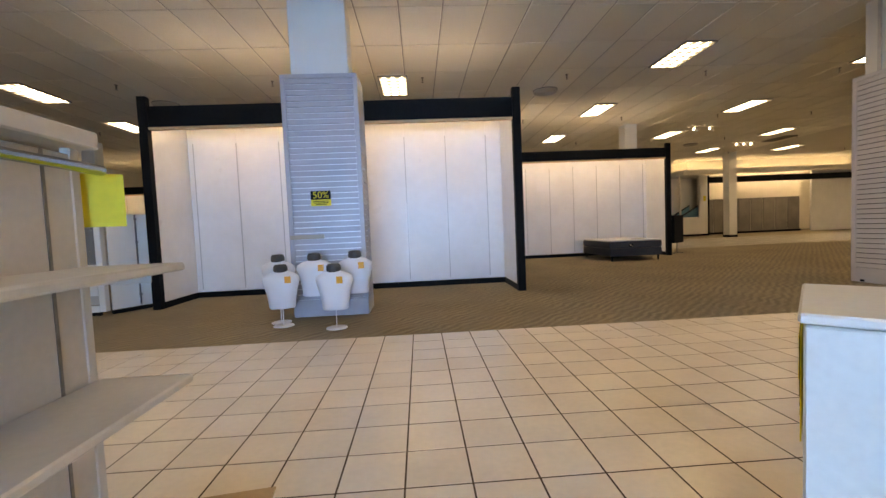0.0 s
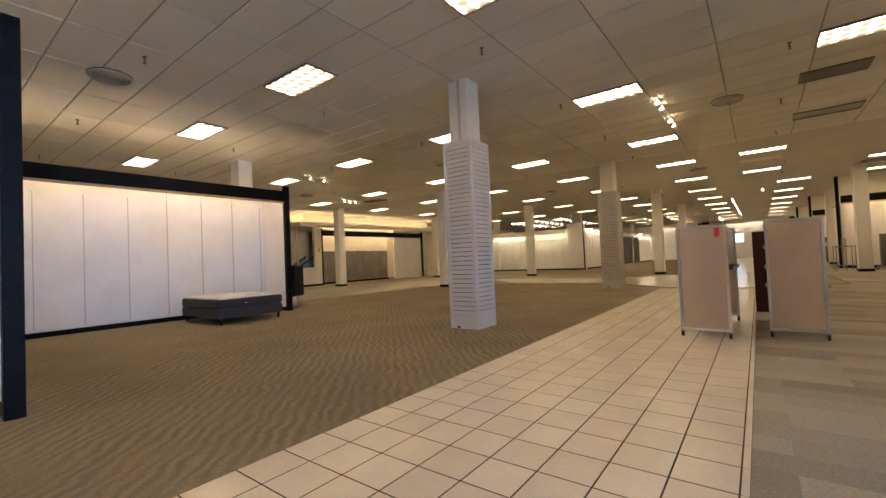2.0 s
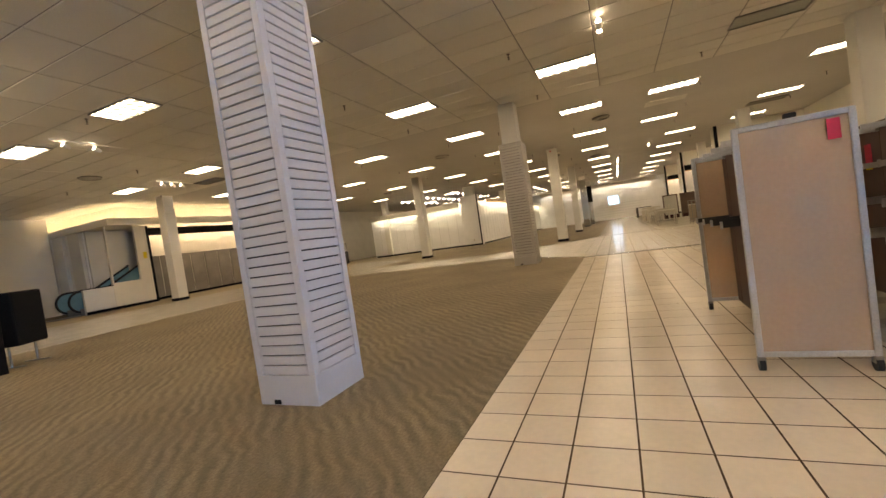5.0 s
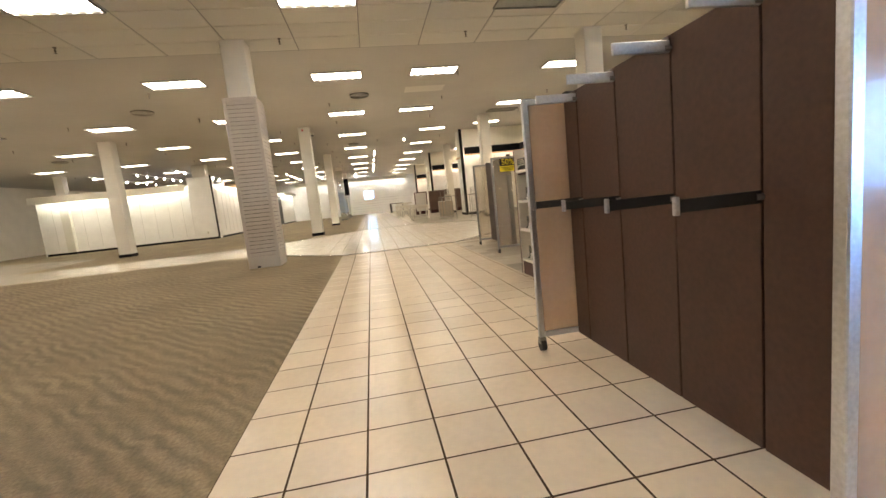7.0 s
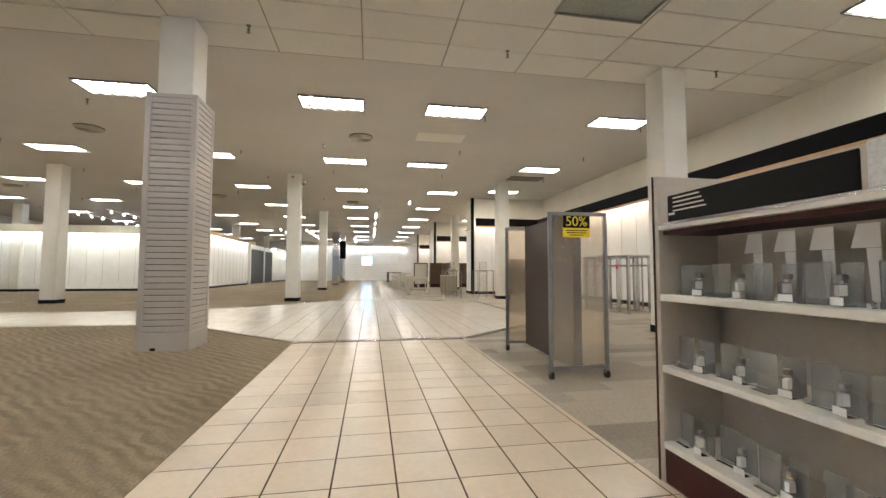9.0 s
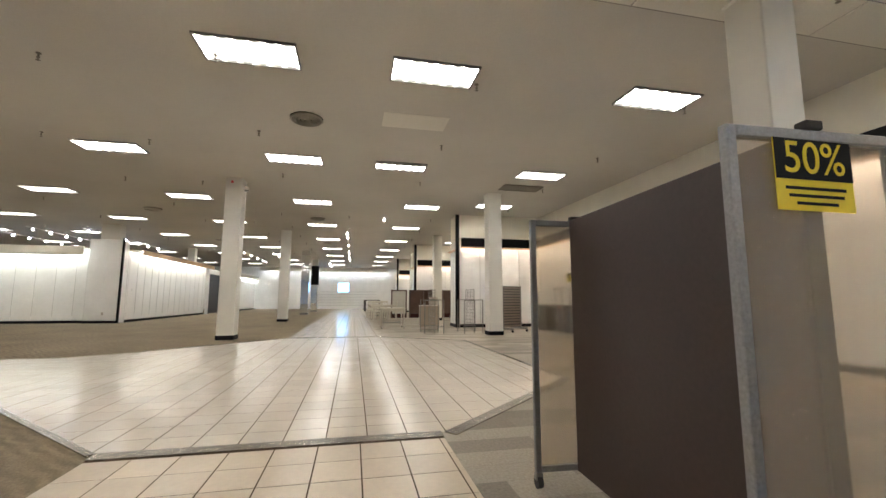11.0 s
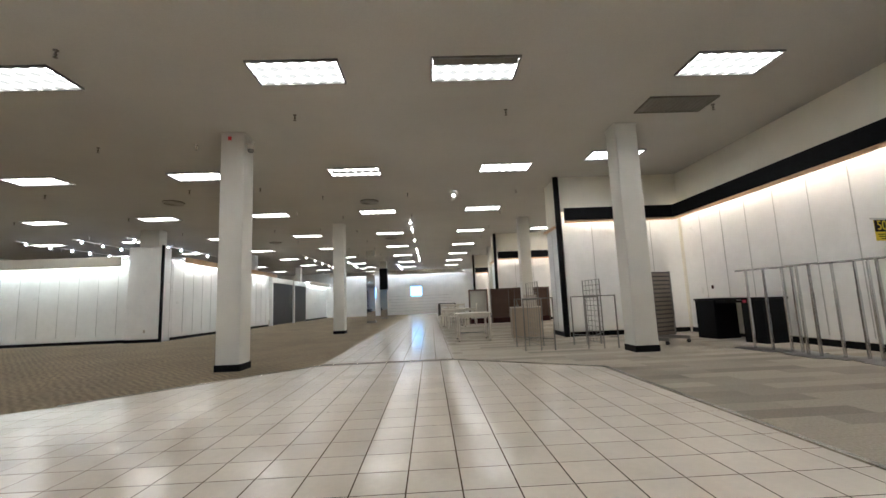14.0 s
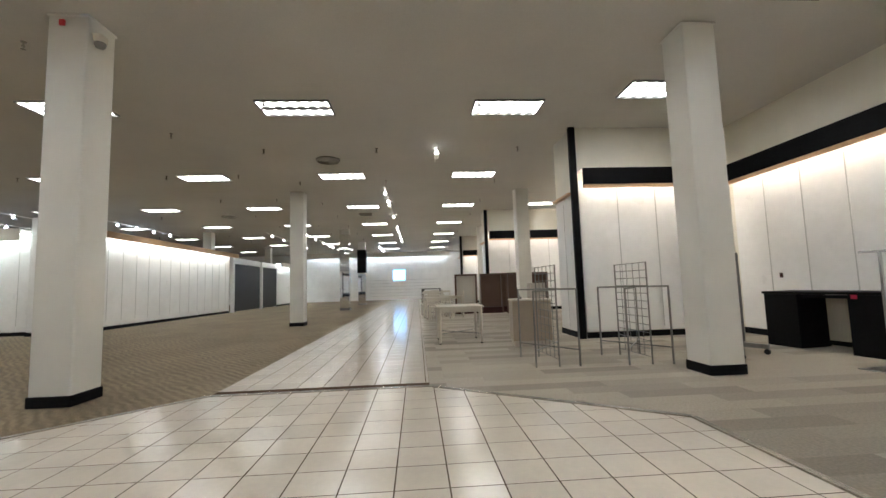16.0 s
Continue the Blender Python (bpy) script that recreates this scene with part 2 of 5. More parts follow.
M_PEACH.node_tree.nodes["Principled BSDF"].inputs["IOR"].default_value = 1.2
M_BROWN = material("dark_brown_laminate", (0.072, 0.038, 0.027), 0.5, grain=0.15, grain_scale=50, blotch=0.14)
M_BROWN.node_tree.nodes["Principled BSDF"].inputs["Specular IOR Level"].default_value = 0.3
M_DEEPBROWN = material("deep_brown_laminate", (0.036, 0.021, 0.018), 0.5, grain=0.15, grain_scale=50, blotch=0.14)
M_CHARCOAL = material("charcoal_laminate", (0.07, 0.065, 0.06), 0.5, grain=0.12, blotch=0.12)
M_CHERRY = material("cherry_veneer", (0.042, 0.008, 0.007), 0.5, grain=0.18, grain_scale=30, blotch=0.2)
M_CHERRY.node_tree.nodes["Principled BSDF"].inputs["Specular IOR Level"].default_value = 0.3
M_TAUPE = material("taupe_shelf_lining", (0.50, 0.45, 0.385), 0.5, grain=0.05, blotch=0.08)
M_SHELF = material("off_white_shelf", (0.70, 0.68, 0.62), 0.4, grain=0.04, blotch=0.06)
# Off-white enamel taken down to tan: the unit's shade is in the colour.
M_SHADEDMETAL = material("shaded_off_white_enamel", (0.60, 0.55, 0.48), 0.45, grain=0.04, blotch=0.08)
M_RUBBER = material("black_rubber", (0.016, 0.015, 0.015), 0.6, grain=0.2)
M_YELLOW = material("yellow_paper", (0.80, 0.62, 0.02), 0.55, grain=0.04, blotch=0.08)
M_RED = material("red_paper", (0.60, 0.03, 0.05), 0.5, grain=0.05)
M_PINK = material("pink_paper", (0.62, 0.03, 0.08), 0.5, grain=0.05)
M_INK = material("black_ink", (0.010, 0.010, 0.010), 0.6, grain=0.1)
M_INK.node_tree.nodes["Principled BSDF"].inputs["Specular IOR Level"].default_value = 0.15
M_MATTRESS = material("white_mattress_fabric", (0.70, 0.70, 0.70), 0.9, grain=0.08, grain_scale=80, bump=0.4, bump_scale=90)
M_SIDE = material("charcoal_mattress_side", (0.035, 0.038, 0.05), 0.85, grain=0.2, grain_scale=120, bump=0.3)
M_MANNEQUIN = material("white_mannequin", (0.74, 0.73, 0.74), 0.4, blotch=0.05)
M_DARKCAP = material("dark_neck_cap", (0.05, 0.048, 0.05), 0.45, grain=0.15)
M_ORANGE = material("orange_sticker", (0.85, 0.33, 0.02), 0.5, grain=0.05)
M_CARD = material("brown_cardboard", (0.42, 0.28, 0.15), 0.8, grain=0.08, blotch=0.1)
M_MIRROR = material("mirror", (0.85, 0.86, 0.86), 0.03, 1.0)
M_DIMLENS = material("unlit_troffer_lens", (0.30, 0.31, 0.27), 0.35, grain=0.15, grain_scale=30, blotch=0.12)
M_VENT = material("vent_metal", (0.20, 0.18, 0.15), 0.5, 0.3, grain=0.2, blotch=0.25)
M_VENTRING = material("pale_vent_ring", (0.44, 0.41, 0.36), 0.5, 0.1, grain=0.12, blotch=0.2)
M_VENTDARK = material("vent_dark", (0.02, 0.018, 0.016), 0.8)
M_BEIGE = material("beige_laminate", (0.40, 0.33, 0.25), 0.45, grain=0.05, blotch=0.08)
M_CREAM = material("cream_table_paint", (0.66, 0.61, 0.52), 0.4, grain=0.05, blotch=0.08)
M_BRONZE = material("brown_cabinet_wood", (0.12, 0.07, 0.05), 0.4, grain=0.2, grain_scale=25, blotch=0.15)
M_GREYFAB = material("grey_wall_fabric", (0.22, 0.205, 0.18), 0.9, grain=0.15, blotch=0.2, bump=0.3)
M_GREYDOOR = material("dark_grey_panel", (0.020, 0.019, 0.019), 0.5, grain=0.1, blotch=0.2)
M_BLUE = material("blue_cover", (0.12, 0.28, 0.36), 0.5, grain=0.1, blotch=0.2)
M_FROST = glass("frosted_cream_acrylic", (0.84, 0.76, 0.64), 0.13)
M_FROST.node_tree.nodes["Principled BSDF"].inputs["Transmission Weight"].default_value = 0.8
M_CLEAR = glass("clear_acrylic", (0.95, 0.97, 0.97))
M_SMOKE = glass("grey_acrylic", (0.60, 0.61, 0.61), 0.12)
M_SMOKE.node_tree.nodes["Principled BSDF"].inputs["Transmission Weight"].default_value = 0.75
M_WARM = glowing("warm_cove_tube", (1.0, 0.85, 0.66), COVE)
M_BAYTUBE = glowing("bay_cove_tube", (1.0, 0.86, 0.64), BAY)
M_COOLCOVE = glowing("cool_cove_tube", (0.92, 1.0, 0.95), 34.0)
M_ALCOVETUBE = glowing("alcove_cove_tube", (1.0, 0.87, 0.66), 17.0)
M_LENS = lens_material()
M_SPOT = glowing("spot_lamp", (1.0, 0.93, 0.80), 30.0)
M_SPOTCOOL = glowing("cool_spot_lamp", (0.86, 0.90, 1.0), 90.0)
M_DAYPANE = glowing("daylight_backdrop", (0.26, 0.58, 1.0), 4.0)
M_WOODLEDGE = material("pale_wood_ledge", (0.62, 0.39, 0.21), 0.5, grain=0.12, grain_scale=25, blotch=0.1)

# ---- mesh helpers ----


def bx(bm, x0, y0, z0, x1, y1, z1, bevel=0.0, seg=1):
    r = bmesh.ops.create_cube(bm, size=1.0)
    bmesh.ops.scale(bm, vec=(abs(x1 - x0), abs(y1 - y0), abs(z1 - z0)), verts=r["verts"])
    bmesh.ops.translate(bm, vec=((x0 + x1) / 2, (y0 + y1) / 2, (z0 + z1) / 2), verts=r["verts"])
    if bevel:
        edges = list({e for v in r["verts"] for e in v.link_edges})
        bmesh.ops.bevel(bm, geom=edges, offset=bevel, segments=seg, affect="EDGES", profile=0.5)
    return bm


def cyl(bm, a, b, r, seg=10, r2=None):
    a, b = Vector(a), Vector(b)
    d = b - a
    m = Matrix.Translation((a + b) / 2) @ d.to_track_quat("Z", "Y").to_matrix().to_4x4()
    bmesh.ops.create_cone(bm, cap_ends=True, segments=seg, radius1=r, radius2=r if r2 is None else r2, depth=d.length, matrix=m)
    return bm


def box(*a, **k):
    return bx(bmesh.new(), *a, **k)


def rod(*a, **k):
    return cyl(bmesh.new(), *a, **k)


def lathe(profile, seg=20, sx=1.0, sy=1.0):
    bm = bmesh.new()
    rings = []
    for r, z in profile:
        rings.append([bm.verts.new((max(r, 0.001) * sx * math.cos(2 * math.pi * i / seg), max(r, 0.001) * sy * math.sin(2 * math.pi * i / seg), z)) for i in range(seg)])
    for a, b in zip(rings, rings[1:]):
        for i in range(seg):
            bm.faces.new((a[i], a[(i + 1) % seg], b[(i + 1) % seg], b[i]))
    bm.faces.new(rings[0][::-1])
    bm.faces.new(rings[-1])
    return bm


def mesh_of(name, bm, mat, smooth=False):
    bmesh.ops.recalc_face_normals(bm, faces=bm.faces)
    me = bpy.data.meshes.new(name)
    bm.to_mesh(me)
    bm.free()
    me.materials.append(mat)
    if smooth:
        me.polygons.foreach_set("use_smooth", [True] * len(me.polygons))
    return me


def part(name, bm, mat, parent, label="", smooth=False, m=None):
    ob = new(name, bm if isinstance(bm, bpy.types.Mesh) else mesh_of(name, bm, mat, smooth))
    ob.parent = parent
    if m is not None:
        ob.matrix_basis = m
    return tagged(ob, label)


def thing(name, m, label, category, group="", kind=""):
    ob = new(name)
    ob.empty_display_size = 0.1
    ob.matrix_world = m
    return tagged(ob, label, category, group, kind)


def solid(name, bm, mat, label="", category="", kind="structure", smooth=False):
    return tagged(new(name, mesh_of(name, bm, mat, smooth)), label, category, "", kind)


def clip_rect(x0, y0, x1, y1, poly):
    """A rectangle cut by a convex polygon given counter-clockwise."""
    pts = [(x0, y0), (x1, y0), (x1, y1), (x0, y1)]
    for (ax, ay), (bx_, by) in zip(poly, poly[1:] + poly[:1]):
        out = []
        for p, q in zip(pts, pts[1:] + pts[:1]):
            sp = (bx_ - ax) * (p[1] - ay) - (by - ay) * (p[0] - ax)
            sq = (bx_ - ax) * (q[1] - ay) - (by - ay) * (q[0] - ax)
            if sp >= 0:
                out.append(p)
            if (sp >= 0) != (sq >= 0):
                k = sp / (sp - sq)
                out.append((p[0] + k * (q[0] - p[0]), p[1] + k * (q[1] - p[1])))
        pts = out
        if len(pts) < 3:
            return []
    return pts


def tile_mesh(name, polys, z0, z1, mat, lip=0.002):
    """Low prisms with a chamfered upper edge, one for each polygon."""
    vs, fs = [], []
    for pts in polys:
        cx, cy = sum(p[0] for p in pts) / len(pts), sum(p[1] for p in pts) / len(pts)
        n, k = len(pts), len(vs)
        for x, y in pts:
            vs.append((x, y, z0))
        for x, y in pts:
            vs.append((x, y, z1 - lip * 0.5))
        for x, y in pts:
            d = max(math.hypot(x - cx, y - cy), 1e-4)
            vs.append((x + (cx - x) / d * lip, y + (cy - y) / d * lip, z1))
        for i in range(n):
            j = (i + 1) % n
            fs.append((k + i, k + j, k + n + j, k + n + i))
            fs.append((k + n + i, k + n + j, k + 2 * n + j, k + 2 * n + i))
        fs.append(tuple(k + 2 * n + i for i in range(n)))
    me = bpy.data.meshes.new(name)
    me.from_pydata(vs, [], fs)
    me.materials.append(mat)
    return me

# ---- setting: floors, ceiling, outer walls ----
CEIL = 4.46
X0, X1, Y0, Y1 = -14.0, 60.0, -4.75, 30.0
AL, AR = 4.48, 1.98        # the edges of the tiled aisle

solid("floor_carpet_left", box(X0, AL, -0.12, X1, Y1, 0.0), M_CARPET, "tan carpet with a worn chevron weave", "carpet")
solid("floor_carpet_right", box(X0, Y0, -0.12, X1, AR, 0.0), M_PLANKS, "grey carpet planks with darker patches", "carpet")
solid("floor_aisle_base", box(X0, AR, -0.12, X1, AL, 0.0002), M_GROUT, "brown grout bed under the aisle tiles", "floor")


def ceiling():
    vs, fs, mi = [], [], []
    px, py = 0.6557, 1.29
    i0, i1 = int((X0 - 4.77) / px) - 1, int((17.2 - 4.77) / px)
    j0, j1 = int((Y0 - 4.84) / py) - 1, int((Y1 - 4.84) / py) + 1
    g = 0.009
    for i in range(i0, i1):
        for j in range(j0, j1):
            xa, xb = 4.77 + i * px, 4.77 + (i + 1) * px
            ya, yb = 4.84 + j * py, 4.84 + (j + 1) * py
            dz = random.uniform(-0.002, 0.002)
            k = len(vs)
            for o, z in ((g, CEIL + 0.012), (g + 0.008, CEIL + dz)):
                vs += [(xa + o, ya + o, z), (xb - o, ya + o, z), (xb - o, yb - o, z), (xa + o, yb - o, z)]
            for a in range(4):
                b = (a + 1) % 4
                fs.append((k + a, k + b, k + 4 + b, k + 4 + a))
                mi.append(0)
            fs.append((k + 4, k + 5, k + 6, k + 7))
            mi.append(0)
    xe = 4.77 + i1 * px
    k = len(vs)
    vs += [(xe, Y0 - 0.2, CEIL), (X1, Y0 - 0.2, CEIL), (X1, Y1, CEIL), (xe, Y1, CEIL)]
    fs.append((k, k + 1, k + 2, k + 3))
    mi.append(2)
    k = len(vs)
    vs += [(X0, Y0 - 1.4, CEIL + 0.012), (X1, Y0 - 1.4, CEIL + 0.012), (X1, Y1, CEIL + 0.012), (X0, Y1, CEIL + 0.012)]
    fs.append((k, k + 1, k + 2, k + 3))
    mi.append(1)
    me = bpy.data.meshes.new("ceiling")
    me.from_pydata(vs, [], fs)
    me.materials.append(M_CEIL)
    me.materials.append(M_GRID)
    me.materials.append(M_CEILPLAIN)
    me.polygons.foreach_set("material_index", mi)
    tagged(new("ceiling", me), "suspended ceiling of off-white mineral tiles", "ceiling", "", "structure")
    solid("ceiling_slab", box(X0 - 0.2, Y0 - 1.6, CEIL + 0.03, X1 + 0.2, Y1 + 0.2, CEIL + 0.2), M_PAINT, "concrete slab above the ceiling", "ceiling")


ceiling()

# outer shell
solid("wall_west", box(X0 - 0.2, Y0, 0, X0, Y1, CEIL), M_PAINT, "plain cream end wall", "wall")
solid("wall_north", box(X0 - 0.2, Y1, 0, X1 + 0.2, Y1 + 0.2, CEIL), M_PAINT, "plain cream back wall", "wall")


def wall_panels(parent, axis, fixed, a0, a1, z0, z1, width, face, std_z0, std_z1, mat=None, first=None):
    """White laminate panels with a slotted steel standard in each joint. axis 'x': the wall runs along x at y=fixed.
    With first given, the joints lie at first and on from it at the full panel width, and the end panels are cut."""
    if first is None:
        n = max(1, round((a1 - a0) / width))
        joints = [a0 + (a1 - a0) * i / n for i in range(n + 1)]
    else:
        joints = [a0] + [first + width * k for k in range(60) if a0 + 0.05 < first + width * k < a1 - 0.05] + [a1]
    shared = {}
    sm = mesh_of("wall_standard", box(-0.008, -0.004, std_z0, 0.008, 0.004, std_z1), M_STANDARD)
    for i, (a, b) in enumerate(zip(joints, joints[1:])):
        w = round(b - a, 3)
        if w not in shared:
            shared[w] = mesh_of("panel", box(-w / 2 + 0.004, -0.008, z0, w / 2 - 0.004, 0.008, z1, bevel=0.003), mat or M_WALL)
        c = (a + b) / 2
        m = pose(c, fixed + face * 0.008, 0) if axis == "x" else pose(fixed + face * 0.008, c, 0, 0, 0, 90)
        part("panel", shared[w], None, parent, m=m)
        if i:
            m = pose(a, fixed + face * 0.0195, 0) if axis == "x" else pose(fixed + face * 0.0195, a, 0, 0, 0, 90)
            part("wall_standard", sm, None, parent, m=m)


# ---- display bays with black frames and warm wall-wash light ----


def bay(name, x0, x1, yf, yb, top, fz0, fz1, left=True, right=True, panel=0.825, first=None, label=""):
    """A shallow open bay: back wall at yb, side walls to yf, black posts, a black fascia with a hidden warm tube."""
    wall = solid("wall_" + name, box(x0, yb, 0, x1, yb + 0.12, fz1 - 0.05), M_WALL, label, "wall")
    wall_panels(wall, "x", yb, x0 + 0.12, x1 - 0.12, 0.115, fz1 - 0.1, panel, -1, 0.16, fz0 - 0.05, first=first)
    part("baseboard", box(x0 + 0.1, yb - 0.032, 0, x1 - 0.1, yb - 0.018, 0.11, bevel=0.003), M_BLACK, wall)
    for on, x, s in ((left, x0, 1), (right, x1, -1)):
        if not on:
            continue
        side = solid("wall_" + name + "_side", box(x, yf + 0.05, 0, x + s * 0.1, yb, fz1 - 0.05), M_WALL, "white side wall of a display bay", "wall")
        part("baseboard", box(x + s * 0.1, yf + 0.08, 0, x + s * 0.114, yb - 0.035, 0.11, bevel=0.003), M_BLACK, side)
        xa = x - s * 0.02
        part("post", box(xa, yf - 0.06, 0, xa + s * 0.14, yf + 0.06, top, bevel=0.004), M_BLACK, side, "black steel post")
    f = solid("trim_" + name, box(x0 + 0.12, yf - 0.03, fz0, x1 - 0.12, yf + 0.03, fz1, bevel=0.004), M_BLACK, "black fascia across the display bay", "fascia")
    part("ledge", box(x0 + 0.12, yf - 0.02, fz0 - 0.045, x1 - 0.12, yf + 0.06, fz0 - 0.003), M_WOODLEDGE, f, "pale wooden ledge")
    part("cove_tube", rod((x0 + 0.2, yf + 0.32, fz0 + 0.12), (x1 - 0.2, yf + 0.32, fz0 + 0.12), 0.016, seg=8), M_BAYTUBE, f, "warm fluorescent tube")
    return wall


bay("bay_one", -4.88, 1.52, 7.15, 8.33, 3.58, 3.08, 3.42, first=-4.67, label="white panelled back wall of a display bay")
bay("bay_two", 1.5, 7.55, 12.45, 13.6, 3.5, 3.07, 3.36, label="white panelled wall of a second display bay", panel=0.805, first=1.69)
bay("bay_zero", -13.9, -6.2, 17.5, 18.7, 3.5, 3.07, 3.36, label="white panelled wall of a bay beyond", right=True)


def low_partition():
    """Half-height white partition beside the first bay: a panelled flank and a glazed front over a ledge."""
    w = thing("low_partition", pose(-5.46, 6.82, 0), "white half-height partition with a glazed front", "partition", "", "structure")
    turn = Matrix.Rotation(radians(-32), 4, "Z")
    seam = pose(0, 0, 0) @ turn
    part("corner_post", box(-0.1, 0.0, 0.06, 0.0, 0.1, 1.66, bevel=0.008), M_COLUMN, w)
    for k in range(2):
        part("flank_panel", box(-0.05, 0.105 + 0.42 * k, 0.07, -0.01, 0.515 + 0.42 * k, 1.65, bevel=0.004), M_COLUMN, w, m=seam)
    st = part("wall_standard", box(-0.012, 0.505, 0.1, 0.0, 0.53, 1.64), M_STEEL, w, m=seam)
    for z in (0.25, 0.75, 1.15, 1.55):
        part("clip", box(-0.002, 0.495, z, 0.008, 0.54, z + 0.03), M_STEEL, st)
    part("flank_base", box(-0.055, 0.1, 0.0, 0.0, 0.95, 0.06), M_BLACK, w, m=seam)
    part("front_base", box(-2.6, 0.0, 0.0, -0.1, 0.06, 0.05), M_BLACK, w)
    part("kick_board", box(-2.6, 0.0, 0.055, -0.105, 0.05, 0.16, bevel=0.004), M_COLUMN, w)
    part("recess_back", box(-2.6, 0.12, 0.16, -0.105, 0.14, 0.32), M_TAUPE, w)
    part("lower_panel", box(-2.6, 0.0, 0.325, -0.105, 0.05, 0.78, bevel=0.004), M_COLUMN, w)
    part("ledge", box(-2.6, -0.05, 0.785, -0.105, 0.09, 0.83, bevel=0.005), M_SHELF, w)
    part("pane", box(-2.6, 0.03, 0.835, -0.105, 0.042, 1.6), M_SMOKE, w, "grey glazed panel")
    part("head_rail", box(-2.6, 0.0, 1.605, -0.105, 0.06, 1.65, bevel=0.004), M_COLUMN, w)
    part("handle", box(-0.75, -0.02, 0.5, -0.5, -0.002, 0.54, bevel=0.006), M_CHARCOAL, w, "dark pull handle")


low_partition()

# right-hand wall with its long black fascia
RW = -4.75
south = solid("wall_south", box(4.2, RW - 0.15, 0, 60.0, RW, CEIL), M_PAINT, "long wall, cream above, white panels below", "wall")
wall_panels(south, "x", RW, 4.3, 28.5, 0.13, 3.3, 0.78, 1, 0.2, 3.1)
part("baseboard", box(4.3, RW + 0.018, 0, 28.5, RW + 0.034, 0.12), M_BLACK, south)
fascia = solid("trim_south_fascia", box(4.3, RW + 0.34, 3.14, 28.28, RW + 0.40, 3.48, bevel=0.004), M_BLACK, "long black fascia above the white wall", "fascia")
# Unseen board, added to keep the tube's light off the upper wall.
part("top_board", box(4.3, RW + 0.01, 3.465, 28.28, RW + 0.338, 3.478), M_PAINT, fascia)
part("ledge", box(4.3, RW + 0.33, 3.075, 28.28, RW + 0.39, 3.137), M_WOODLEDGE, fascia, "pale wooden ledge")
part("cove_tube", rod((4.5, RW + 0.29, 3.30), (28.2, RW + 0.29, 3.30), 0.016, seg=8), M_WARM, fascia, "warm fluorescent tube")

# cross walls that close the bays on the same side
for i, (xw, yw) in enumerate(((28.6, -1.27), (38.2, -1.0), (47.8, -0.9))):
    cw = solid("wall_cross", box(xw, RW, 0, xw + 1.1, yw, CEIL), M_PAINT, "white return wall between the bays", "wall")
    wall_panels(cw, "y", xw, RW + 0.05, yw - 0.1, 0.13, 3.3, 0.9, -1, 0.2, 3.1)
    wall_panels(cw, "x", yw, xw + 0.1, xw + 1.1, 0.13, 3.0, 0.5, 1, 0.2, 2.9)
    part("baseboard", box(xw - 0.034, RW + 0.05, 0, xw - 0.02, yw - 0.1, 0.12), M_BLACK, cw)
    part("baseboard", box(xw + 0.1, yw + 0.02, 0, xw + 1.1, yw + 0.034, 0.12), M_BLACK, cw)
    part("post", box(xw - 0.10, yw - 0.06, 0, xw - 0.022, yw + 0.08, CEIL - 0.004, bevel=0.004), M_BLACK, cw, "tall black steel post")
    part("fascia", box(xw - 0.40, RW + 0.42, 3.14, xw - 0.34, yw - 0.07, 3.48, bevel=0.004), M_BLACK, cw, "black fascia")
    part("fascia_ledge", box(xw - 0.39, RW + 0.42, 3.075, xw - 0.33, yw - 0.07, 3.137), M_WOODLEDGE, cw, "pale wooden ledge")
    # Unseen board, added to stop the tube's light going upward.
    part("top_board", box(xw - 0.338, RW + 0.42, 3.465, xw - 0.01, yw - 0.07, 3.478), M_PAINT, cw)
    part("cove_tube", rod((xw - 0.28, RW + 0.5, 3.30), (xw - 0.28, yw - 0.15, 3.30), 0.016, seg=8), M_WARM, cw, "warm fluorescent tube")
    part("side_ledge", box(xw + 0.02, yw + 0.022, 3.02, xw + 1.1, yw + 0.12, 3.06), M_WOODLEDGE, cw)
for xa, xb in ((29.75, 37.8), (39.3, 47.4), (48.9, 59.0)):
    f2 = solid("trim_south_fascia_far", box(xa, RW + 0.34, 3.14, xb, RW + 0.40, 3.48, bevel=0.004), M_BLACK, "black fascia above the far white wall", "fascia")
    part("cove_tube", rod((xa + 0.2, RW + 0.2, 3.30), (xb - 0.2, RW + 0.2, 3.30), 0.016, seg=8), M_WARM, f2, "warm fluorescent tube")
    wall_panels(south, "x", RW, xa, xb, 0.13, 3.3, 0.9, 1, 0.2, 3.1)
    part("baseboard", box(xa, RW + 0.018, 0, xb, RW + 0.034, 0.12), M_BLACK, south)

# entrance front behind the start of the walk
ENT = -5.4
for nm, xa, xb, za, zb in (("west", X0, -3.3, 0, CEIL), ("east", 2.1, 4.2, 0, CEIL), ("over", -3.3, 2.1, 2.9, CEIL)):
    solid("wall_entrance_" + nm, box(xa, ENT - 0.2, za, xb, ENT, zb), M_PAINT, "cream wall beside the entrance doors", "wall")
solid("wall_entrance_return", box(4.05, ENT, 0, 4.2, RW - 0.15, CEIL), M_PAINT, "short return wall beside the entrance", "wall")
solid("floor_entrance", box(X0, ENT - 0.6, -0.12, 4.2, Y0, -0.002), M_GROUT, "floor bed at the entrance", "floor")
solid("pavement_outside", box(X0, -30.0, -0.14, X1, ENT - 0.6, -0.01), M_PAVE, "grey concrete pavement outside the entrance", "pavement")
